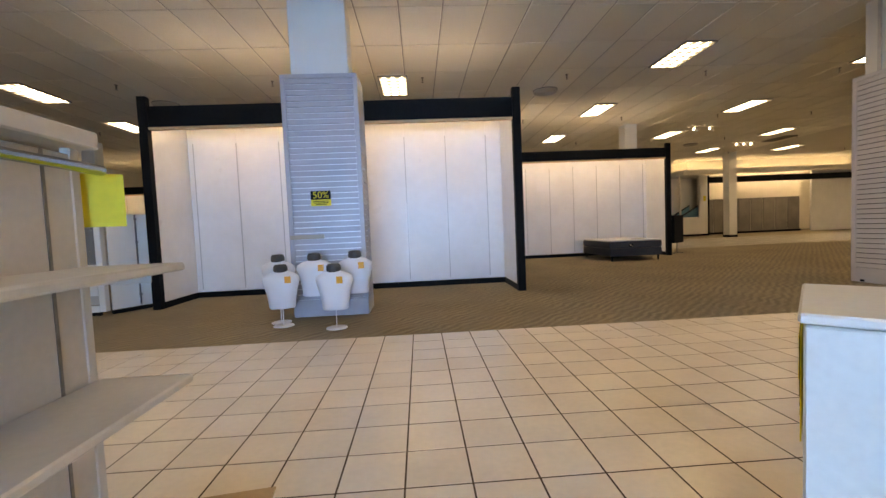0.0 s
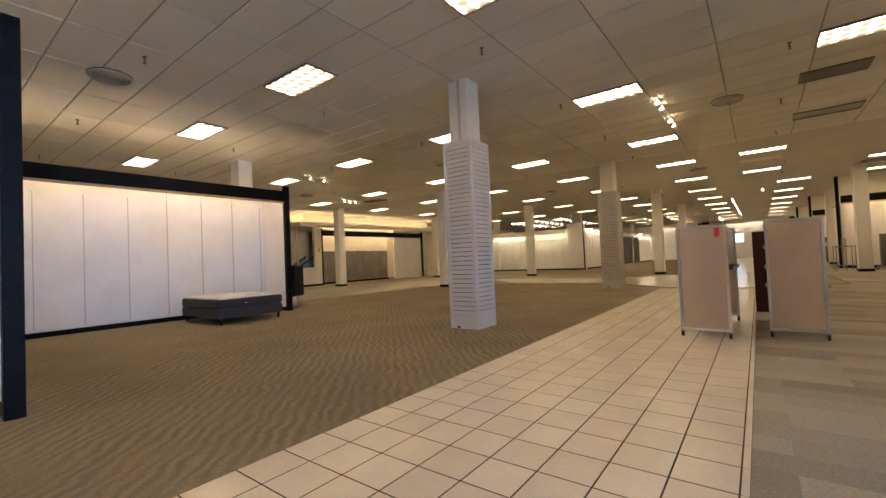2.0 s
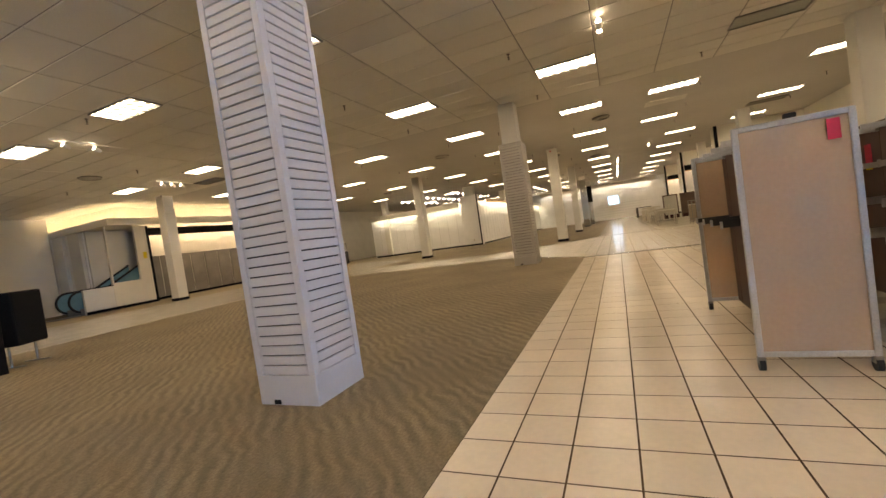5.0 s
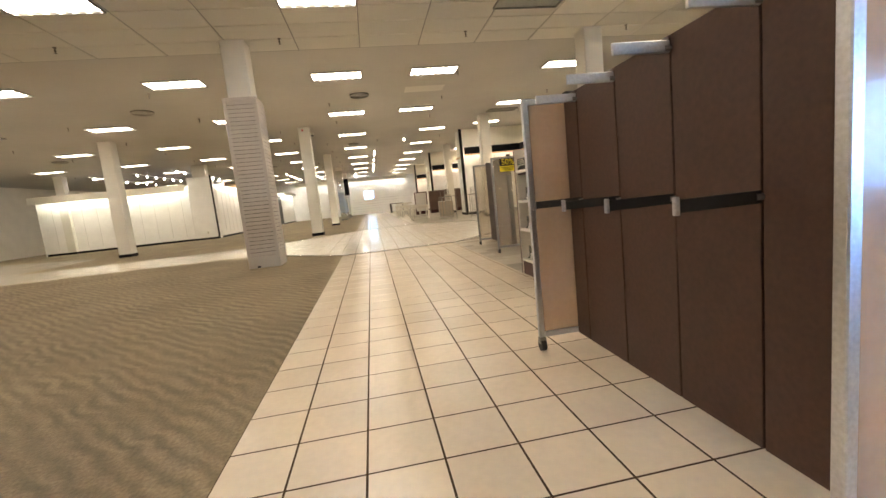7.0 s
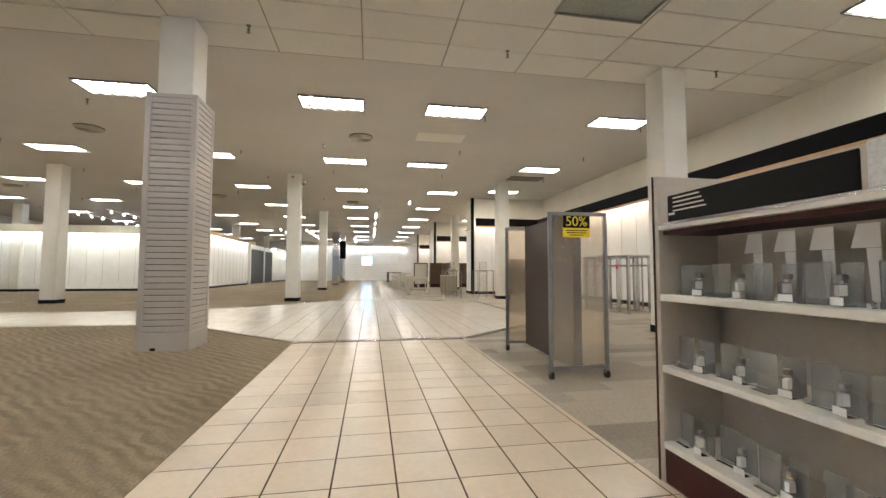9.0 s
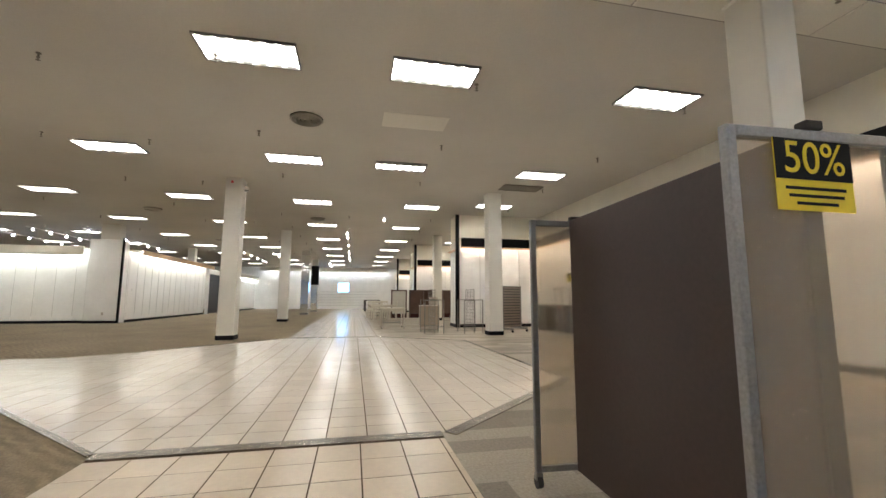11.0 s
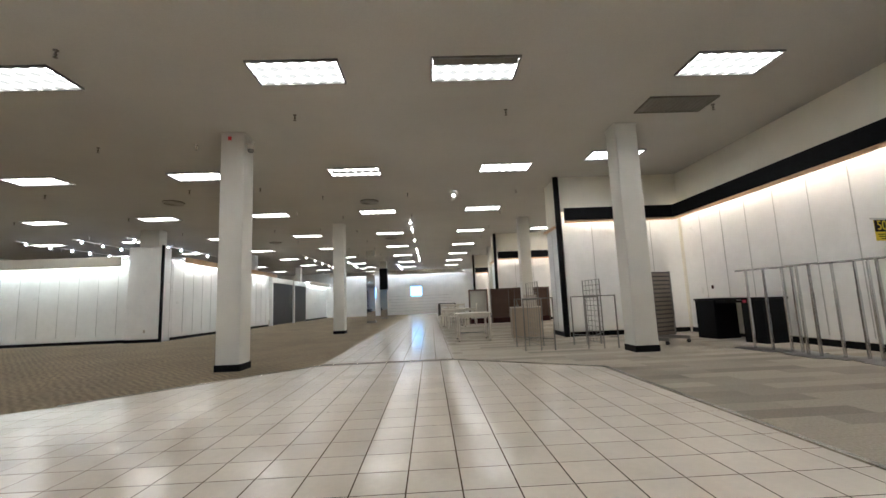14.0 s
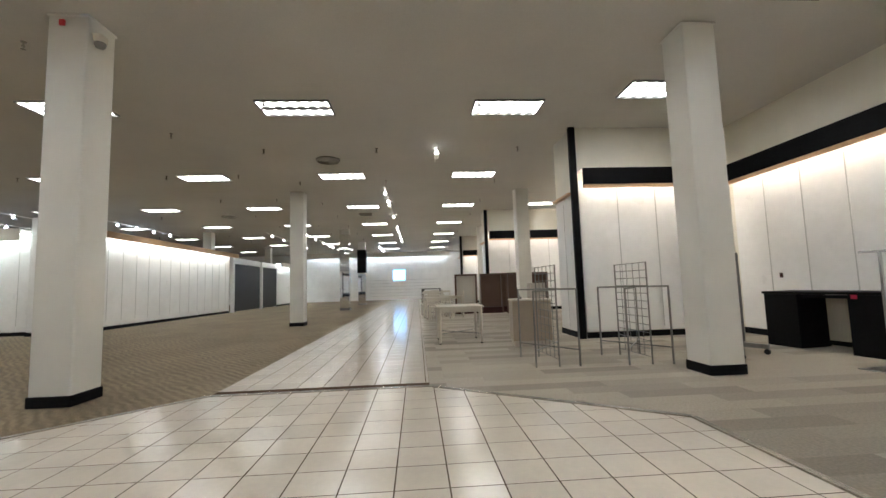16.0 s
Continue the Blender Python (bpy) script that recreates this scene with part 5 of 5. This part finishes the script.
def t_stand(m):
    r = thing("t_stand", m, "chrome T-stand display post on a flat square base", "display stand", "T-stands")
    part("base", box(-0.2, -0.24, 0.0, 0.2, 0.24, 0.012, bevel=0.004), M_STEEL, r)
    part("post", box(-0.018, -0.018, 0.012, 0.018, 0.018, 1.0, bevel=0.002), M_CHROME, r)
    part("inner_post", box(-0.014, -0.014, 1.0, 0.014, 0.014, 1.41), M_CHROME, r)
    part("arm", box(-0.22, -0.014, 1.41, 0.22, 0.014, 1.438, bevel=0.003), M_CHROME, r)
    return r


st0 = t_stand(pose(24.8, -3.5, 0, 0, 0, 6))
for k in range(13):
    copy_thing(st0, pose(24.42 - 0.215 * k, -3.52 - 0.035 * k + 0.12 * math.sin(5 * k), 0, 0, 0, 8 * math.sin(3 * k)))
sale_sign(pose(20.99, -1.94, 1.57, 0, 0, -80), "black and yellow 50% sale card above the racks", 0.95)
sh = thing("sign_holder", pose(21.0, -1.94, 0, 0, 0, -80), "thin chrome sign holder standing among the racks", "sign holder")
part("stem", rod((0.2, 0.012, 0.012), (0.2, 0.012, 1.69), 0.010, seg=8), M_CHROME, sh)
part("arm", box(-0.14, 0.005, 1.677, 0.21, 0.015, 1.692), M_CHROME, sh)
part("base", box(0.1, -0.1, 0, 0.3, 0.12, 0.012), M_STEEL, sh)
rc = thing("red_sale_card", pose(20.2, -2.80, 1.43, 0, 0, -80), "red sale card with plain bars hung on a rack", "sign")
part("card", box(-0.12, 0, -0.16, 0.12, 0.003, 0.05), M_RED, rc)
part("card_head", box(-0.12, -0.0015, 0.0, 0.12, -0.0003, 0.05), M_CHARCOAL, rc)
for k in range(3):
    part("text_bar", box(-0.08, -0.0015, -0.045 - 0.03 * k, 0.08, -0.0003, -0.035 - 0.03 * k), M_INK, rc)


def desk():
    d = thing("black_desk", pose(26.25, -4.3, 0, 0, 0, 8), "black laminate counter desk with an open knee space", "desk")
    part("top", box(-0.95, -0.32, 0.86, 0.82, 0.32, 0.90, bevel=0.004), M_BLACK, d)
    part("pedestal", box(0.25, -0.30, 0, 0.80, 0.30, 0.858, bevel=0.004), M_BLACK, d)
    part("pedestal", box(-0.93, -0.30, 0, -0.45, 0.30, 0.858, bevel=0.004), M_BLACK, d)
    part("back_panel", box(-0.45, -0.30, 0.1, 0.25, -0.28, 0.84), M_CREAM, d)
    part("knee_rail", box(-0.45, 0.20, 0.80, 0.25, 0.24, 0.85), M_BLACK, d)
    part("red_tag", box(-0.58, 0.301, 0.80, -0.50, 0.304, 0.87), M_PINK, d, "pink tag")


desk()


def slat_panel():
    p = thing("slatwall_gondola", pose(26.3, -2.62, 0, 0, 0, -66), "brown-grey slatted panel on a low steel base with casters", "display panel")
    n = 15
    part("frame", box(-0.45, -0.03, 0.15, -0.42, 0.03, 1.55), M_STEEL, p)
    part("frame", box(0.42, -0.03, 0.15, 0.45, 0.03, 1.55), M_STEEL, p)
    sm = mesh_of("slat", box(-0.42, -0.018, 0.006, 0.42, 0.018, 0.066, bevel=0.003), M_SLATBROWN)
    for i in range(n):
        part("slat", sm, None, p, m=pose(0, 0, 0.16 + i * 0.092))
    part("core", box(-0.42, -0.008, 0.16, 0.42, 0.008, 1.54), M_CHARCOAL, p)
    for x in (-0.34, 0.34):
        ft = part("foot", box(x - 0.02, -0.4, 0.08, x + 0.02, 0.4, 0.15, bevel=0.004), M_STEEL, p)
        for y in (-0.37, 0.37):
            part("caster", rod((x - 0.015, y, 0.04), (x + 0.015, y, 0.04), 0.04, seg=14), M_RUBBER, ft)


slat_panel()


def grid_panel(m, w, h, nx, nz, label, z0=0.1):
    g = thing("grid_panel", m, label, "grid panel", "grid panels")
    for x in (-w / 2, w / 2):
        part("side_bar", rod((x, 0, 0.0), (x, 0, h), 0.011, seg=8), M_STEEL, g)
    up = mesh_of("wire", rod((0, 0, z0), (0, 0, h), 0.005, seg=6), M_STEEL)
    across = mesh_of("wire", rod((-w / 2, 0.004, 0), (w / 2, 0.004, 0), 0.005, seg=6), M_STEEL)
    for i in range(1, nx):
        part("wire", up, None, g, m=pose(-w / 2 + w * i / nx, 0, 0))
    for j in range(nz + 1):
        part("wire", across, None, g, m=pose(0, 0, z0 + (h - z0 - 0.006) * j / nz))
    return g


def frame_stand(m, w, h, label):
    f = thing("frame_stand", m, label, "frame stand", "frame stands")
    for x in (-w / 2, w / 2):
        part("leg", box(x - 0.011, -0.011, 0, x + 0.011, 0.011, h, bevel=0.002), M_STEEL, f)
    part("top_bar", box(-w / 2 + 0.012, -0.011, h - 0.022, w / 2 - 0.012, 0.011, h, bevel=0.002), M_STEEL, f)
    part("low_bar", box(-w / 2 + 0.012, -0.008, 0.22, w / 2 - 0.012, 0.008, 0.236), M_STEEL, f)
    return f


for x, y, where in ((26.2, -1.1, "beside the column"), (26.32, 0.17, "before the counter")):
    grid_panel(pose(x, y, 0, 0, 0, 3), 0.84, 1.42, 5, 12, "dark wire grid panel between crossed frames " + where)
    frame_stand(pose(x, y, 0, 0, 0, 34), 1.09, 1.08, "thin dark steel frame stand " + where)
    frame_stand(pose(x, y + 0.002, 0, 0, 0, -36), 1.03, 1.06, "thin dark steel frame stand crossing another " + where)


def small_counter():
    c = thing("beige_counter", pose(28.12, -0.06, 0, 0, 0, -6), "beige laminate counter with a taupe base", "counter")
    part("body", box(-0.3, -0.36, 0.1, 0.3, 0.36, 0.84, bevel=0.006), M_BEIGE, c)
    part("plinth", box(-0.27, -0.33, 0.0, 0.27, 0.33, 0.1), M_TAUPE, c)
    part("top", box(-0.31, -0.37, 0.842, 0.31, 0.37, 0.87, bevel=0.005), M_CREAM, c)


small_counter()
gp = thing("grey_box", pose(28.15, -0.22, 0.872), "grey card box standing on the counter", "box")
part("body", box(-0.12, -0.15, 0, 0.12, 0.15, 0.30, bevel=0.006), M_TAUPE, gp)
tp = thing("tape_dispenser", pose(28.05, 0.14, 0.872), "small dark metal dispenser standing on the counter", "dispenser")
part("body", box(-0.05, -0.03, 0, 0.05, 0.03, 0.05, bevel=0.008), M_STEEL, tp)
part("arm", rod((0.0, 0, 0.05), (0.03, 0.02, 0.17), 0.014), M_STEEL, tp)


def table(m, w, d, label):
    t = thing("side_table", m, label, "table", "cream tables")
    part("top", box(-w / 2, -d / 2, 0.72, w / 2, d / 2, 0.755, bevel=0.01, seg=2), M_CREAM, t)
    for a, b, c, e in ((-w / 2 + 0.06, w / 2 - 0.06, -d / 2 + 0.05, -d / 2 + 0.07), (-w / 2 + 0.06, w / 2 - 0.06, d / 2 - 0.07, d / 2 - 0.05), (-w / 2 + 0.05, -w / 2 + 0.07, -d / 2 + 0.07, d / 2 - 0.07), (w / 2 - 0.07, w / 2 - 0.05, -d / 2 + 0.07, d / 2 - 0.07)):
        part("apron", box(a, c, 0.63, b, e, 0.718, bevel=0.003), M_CREAM, t)
    for x in (-w / 2 + 0.06, w / 2 - 0.06):
        for y in (-d / 2 + 0.06, d / 2 - 0.06):
            part("leg", rod((x, y, 0.03), (x, y, 0.718), 0.022, seg=10, r2=0.034), M_CREAM, t)
            part("caster", rod((x - 0.012, y, 0.018), (x + 0.012, y, 0.018), 0.018, seg=10), M_RUBBER, t)
    part("stretcher", rod((-w / 2 + 0.06, -d / 2 + 0.06, 0.2), (w / 2 - 0.06, d / 2 - 0.06, 0.2), 0.008, seg=8), M_STEEL, t)
    part("stretcher", rod((-w / 2 + 0.06, d / 2 - 0.06, 0.21), (w / 2 - 0.06, -d / 2 + 0.06, 0.21), 0.008, seg=8), M_STEEL, t)
    return t


t0 = table(pose(28.9, 1.25, 0), 0.95, 0.95, "cream painted table with casters and crossed wire stretchers")


def chair():
    c = thing("dining_chair", pose(0, 0, 0), "cream spindle-backed chair stacked by the tables", "chair", "cream chairs")
    part("seat", box(-0.21, -0.21, 0.43, 0.21, 0.21, 0.47, bevel=0.012, seg=2), M_CREAM, c)
    for x in (-0.18, 0.18):
        part("leg", rod((x, -0.18, 0), (x, -0.18, 0.43), 0.016, seg=8), M_CREAM, c)
        part("back_leg", rod((x, 0.18, 0), (x, 0.21, 0.95), 0.016, seg=8), M_CREAM, c)
    part("back_rail", box(-0.2, 0.195, 0.88, 0.2, 0.22, 0.96, bevel=0.006), M_CREAM, c)
    for x in (-0.1, 0.0, 0.1):
        part("spindle", rod((x, 0.19, 0.47), (x, 0.207, 0.9), 0.009, seg=6), M_CREAM, c)
    return c


for x, y, rz in ((35.5, 1.4, 5), (37.5, 0.7, -4), (40.5, 1.3, 3)):
    copy_thing(t0, pose(x, y, 0, 0, 0, rz))
ch = chair()
ch.matrix_world = pose(34.6, 1.5, 0, 0, 0, 80)
for x, y, rz in ((36.4, 1.3, -95), (35.5, 0.6, 170), (38.4, 0.8, -80), (37.4, 0.0, 175), (36.8, 1.75, 100), (41.4, 1.2, -90), (39.8, 1.6, 85), (42.5, 0.6, 10)):
    copy_thing(ch, pose(x, y, 0, 0, 0, rz))


def brown_cabinet(m, mat, label):
    c = thing("brown_cabinet", m, label, "cabinet", "framed brown cabinets")
    part("frame", box(-0.46, -0.2, 0.0, -0.39, 0.2, 1.62, bevel=0.005), M_BRONZE, c)
    part("frame", box(0.39, -0.2, 0.0, 0.46, 0.2, 1.62, bevel=0.005), M_BRONZE, c)
    part("head", box(-0.39, -0.2, 1.55, 0.39, 0.2, 1.62, bevel=0.005), M_BRONZE, c)
    part("base", box(-0.39, -0.2, 0.0, 0.39, 0.2, 0.24, bevel=0.005), M_CHERRY, c)
    part("panel", box(-0.39, -0.02, 0.24, 0.39, 0.02, 1.55), mat, c)


brown_cabinet(pose(37.4, 0.08, 0, 0, 0, 86), M_SHELF, "dark framed display with a pale panel")
for x, y, rz in ((37.3, -0.98, 88), (37.55, -1.6, 100), (36.9, -2.0, 74), (37.4, -2.9, 92)):
    brown_cabinet(pose(x, y, 0, 0, 0, rz), M_BRONZE, "brown wooden framed display cabinet with a brown panel")
bf = thing("barrier_rail", pose(50.5, 1.7, 0), "dark low barrier at the end of the aisle", "barrier")
part("post", box(-0.1, -0.1, 0, 0.1, 0.1, 1.0), M_CHARCOAL, bf)
part("bar", box(-0.03, -1.2, 0.94, 0.03, -0.1, 1.0), M_CHARCOAL, bf)
part("end_post", box(-0.05, -1.3, 0, 0.05, -1.2, 1.0), M_CHARCOAL, bf)

# fire extinguisher on the column
fx = thing("fire_extinguisher", pose(16.02, -1.345, 0.75), "dark red fire extinguisher hung on the white column", "fire extinguisher")
part("cylinder", lathe([(0.0, 0.0), (0.06, 0.0), (0.066, 0.02), (0.066, 0.33), (0.04, 0.38), (0.02, 0.40), (0.02, 0.42)], 16), M_CHERRY, fx, smooth=True)
part("valve", box(-0.025, -0.025, 0.42, 0.025, 0.025, 0.46, bevel=0.006), M_INK, fx)
part("lever", box(-0.02, -0.01, 0.46, 0.08, 0.01, 0.475), M_INK, fx)
part("hose", rod((0.05, 0.0, 0.43), (0.085, 0.0, 0.12), 0.012, seg=8), M_INK, fx)
part("bracket", box(-0.03, -0.085, 0.2, 0.03, -0.06, 0.26), M_INK, fx)
wo = thing("wall_alarm_point", pose(27.5, RW + 0.025, 1.17), "small dark red alarm point on the white wall", "alarm")
part("body", box(-0.025, -0.008, -0.045, 0.025, 0.025, 0.045, bevel=0.006), M_CHERRY, wo)
ol = thing("wall_outlet", pose(WX - 0.353, 13.55, 0.42, 0, 0, 90), "small white power outlet on the pilaster", "outlet")
part("plate", box(-0.04, 0.0, -0.06, 0.04, 0.006, 0.06, bevel=0.002), M_TAUPE, ol)

# ---- beyond the second bay ----
bk = thing("black_fixture", pose(8.02, 13.05, 0, 0, 0, 30), "black fabric-draped fixture standing past the bay", "fixture")
part("panel", box(-0.3, -0.2, 0.35, 0.3, 0.2, 1.25, bevel=0.03, seg=2), M_BLACK, bk)
for x in (-0.25, 0.25):
    part("leg", rod((x, 0, 0), (x, 0, 0.36), 0.018), M_STEEL, bk)
    part("foot", box(x - 0.02, -0.2, 0.0, x + 0.02, 0.2, 0.02), M_STEEL, bk)
dw = thing("dark_display", pose(30.5, 23.4, 0), "dark low display seen past the far enclosure", "display")
part("body", box(-0.8, -0.3, 0, 0.8, 0.3, 0.95, bevel=0.01), M_CHARCOAL, dw)
part("screen", box(-0.7, -0.32, 1.0, 0.7, -0.28, 1.6, bevel=0.01), M_TAUPE, dw)
part("stem", box(-0.05, -0.3, 0.95, 0.05, -0.2, 1.05), M_CHARCOAL, dw)
fdoor = thing("door_far", pose(8.6, AY + 3.86, 0), "pale double door in a dark frame", "door", "", "structure")
part("leaf", box(-0.8, -0.03, 0, 0.8, 0.03, 2.1), M_WALL, fdoor)
part("door_frame", box(-0.9, -0.05, 0, -0.8, 0.05, 2.2), M_STEEL, fdoor)
part("door_frame", box(0.8, -0.05, 0, 0.9, 0.05, 2.2), M_STEEL, fdoor)
part("door_frame", box(-0.8, -0.05, 2.1, 0.8, 0.05, 2.2), M_STEEL, fdoor)

# ---- tiled floors, piece by piece ----
PX, PY, GAP = 0.318, 0.316, 0.0046
tiles = tagged(new("floor_aisle_tiles"), "cream square floor tiles with dark brown grout", "floor", "", "structure")
LINES = [2.022] + [2.334 + 0.3085 * k for k in range(7)] + [AL]
OCT0, OCT1 = 16.25, 25.08


def tile_x(i):
    """Joints across the aisle, on one even pitch."""
    return 6.555 + i * PX


rest, polished = [], []
ones = []
for j in range(8):
    h = (LINES[j + 1] - LINES[j]) / 2 - GAP
    w = PX / 2 - GAP
    ones.append(tile_mesh("tile", [[(-w, -h), (w, -h), (w, h), (-w, h)]], -0.004, 0.0012, M_TILE))
for i in range(-48, 170):
    xa, xb = tile_x(i), tile_x(i + 1)
    pitch = xb - xa
    for j in range(8):
        ya, yb = LINES[j], LINES[j + 1]
        if OCT0 - 0.14 - PX / 2 < xa < OCT1 + 0.05:
            continue
        if -0.5 < xa < 11.2:
            t = new("tile", ones[j])
            t.parent = tiles
            t.matrix_basis = Matrix.Translation(((xa + xb) / 2, (ya + yb) / 2, random.uniform(-0.0003, 0.0003))) @ Matrix.Diagonal((pitch / PX, 1, 1, 1))
        else:
            (rest if xa < OCT0 else polished).append([(xa + GAP, ya + GAP), (xb - GAP, ya + GAP), (xb - GAP, yb - GAP), (xa + GAP, yb - GAP)])
for i in range(-48, -15):
    xa, xb = tile_x(i), tile_x(i + 1)
    if xa < -4.2:
        continue
    for j in range(1, 24):
        yb = LINES[0] - (j - 1) * PY
        rest.append([(xa + GAP, yb - PY + GAP), (xb - GAP, yb - PY + GAP), (xb - GAP, yb - GAP), (xa + GAP, yb - GAP)])
for i in range(-15, 170):
    if tile_x(i) < OCT0 - 0.3 or tile_x(i) > OCT1 + 0.05:
        (rest if tile_x(i) < OCT0 else polished).append([(tile_x(i) + 0.003, AR + 0.002), (tile_x(i + 1) - 0.003, AR + 0.002), (tile_x(i + 1) - 0.003, LINES[0] - 0.004), (tile_x(i) + 0.003, LINES[0] - 0.004)])
solid("floor_entrance_bed", box(-4.2, ENT, 0.0005, tile_x(-15), LINES[0], 0.0015), M_GROUT, "brown grout bed under the entrance tiles", "floor")
ob = tagged(new("tiles_beyond", tile_mesh("tiles_beyond", rest, -0.002, 0.0025, M_TILE_ALL)), kind="stuff")
ob.parent = tiles

zones = [
    [(OCT0, AR - 0.02), (18.22, -0.17), (23.6, -0.17), (OCT1, AR - 0.01), (OCT1, AL), (22.6, 6.95), (18.25, 6.55), (OCT0, AL)],
    [(18.25, 6.55), (22.6, 6.95), (21.85, 8.0), (18.75, 7.6)],
    [(18.75, 7.6), (21.85, 8.0), (21.85, 15.0), (18.75, 15.0)],
    [(3.0, 15.0), (26.0, 15.0), (29.5, 20.8), (3.0, 20.8)],
]
bed_bm = bmesh.new()
for poly in zones:
    base = [bed_bm.verts.new((x, y, 0.0008)) for x, y in poly]
    bed_bm.faces.new(base)
solid("floor_crossing_bed", bed_bm, M_GROUT, "grout bed under the polished tiles", "floor")
for poly in zones:
    xs, ys_ = [p[0] for p in poly], [p[1] for p in poly]
    px, py = (0.321, 0.3245) if poly is not zones[3] else (0.642, 0.649)
    x = 22.005 + math.floor((min(xs) - 22.005) / px) * px
    while x < max(xs):
        y = 2.258 + math.floor((min(ys_) - 2.258) / py) * py
        while y < max(ys_):
            pts = clip_rect(x + 0.0043, y + 0.0043, x + px - 0.0043, y + py - 0.0043, poly)
            if len(pts) >= 3:
                polished.append(pts)
            y += py
        x += px
cr = tagged(new("floor_crossing_tiles"), "polished pale tiles of the crossing and far aisle", "floor", "", "structure")
ob = tagged(new("polished_tiles", tile_mesh("polished_tiles", polished, -0.002, 0.0018, M_POLISH, 0.002)), kind="stuff")
ob.parent = cr


def strip(a, b, w, inner):
    """A flat metal threshold along a to b, w wide, lying on the inner side's tiles."""
    a, b = Vector((*a, 0)), Vector((*b, 0))
    d = (b - a).normalized()
    n = Vector((-d.y, d.x, 0)) * inner
    bm = bmesh.new()
    q = [a, b, b + n * w, a + n * w]
    lo = [bm.verts.new((p.x, p.y, 0.0)) for p in q]
    hi = [bm.verts.new((p.x, p.y, 0.011)) for p in q]
    bm.faces.new(hi)
    for i in range(4):
        bm.faces.new((lo[i], lo[(i + 1) % 4], hi[(i + 1) % 4], hi[i]))
    return solid("trim_threshold", bm, M_STRIP, "dull metal threshold strip between floors", "threshold")


strip((OCT0, AR), (OCT0, AL), 0.13, 1)
strip((OCT0 - 0.02, AR - 0.03), (18.22, -0.18), 0.12, -1)
strip((18.22, -0.18), (23.6, -0.18), 0.05, -1)
strip((23.6, -0.18), (OCT1, AR), 0.06, -1)
strip((OCT1, AR), (OCT1, AL), 0.07, -1)
strip((OCT0, AL), (18.25, 6.55), 0.06, 1)
strip((OCT1, AL), (22.6, 6.95), 0.05, -1)
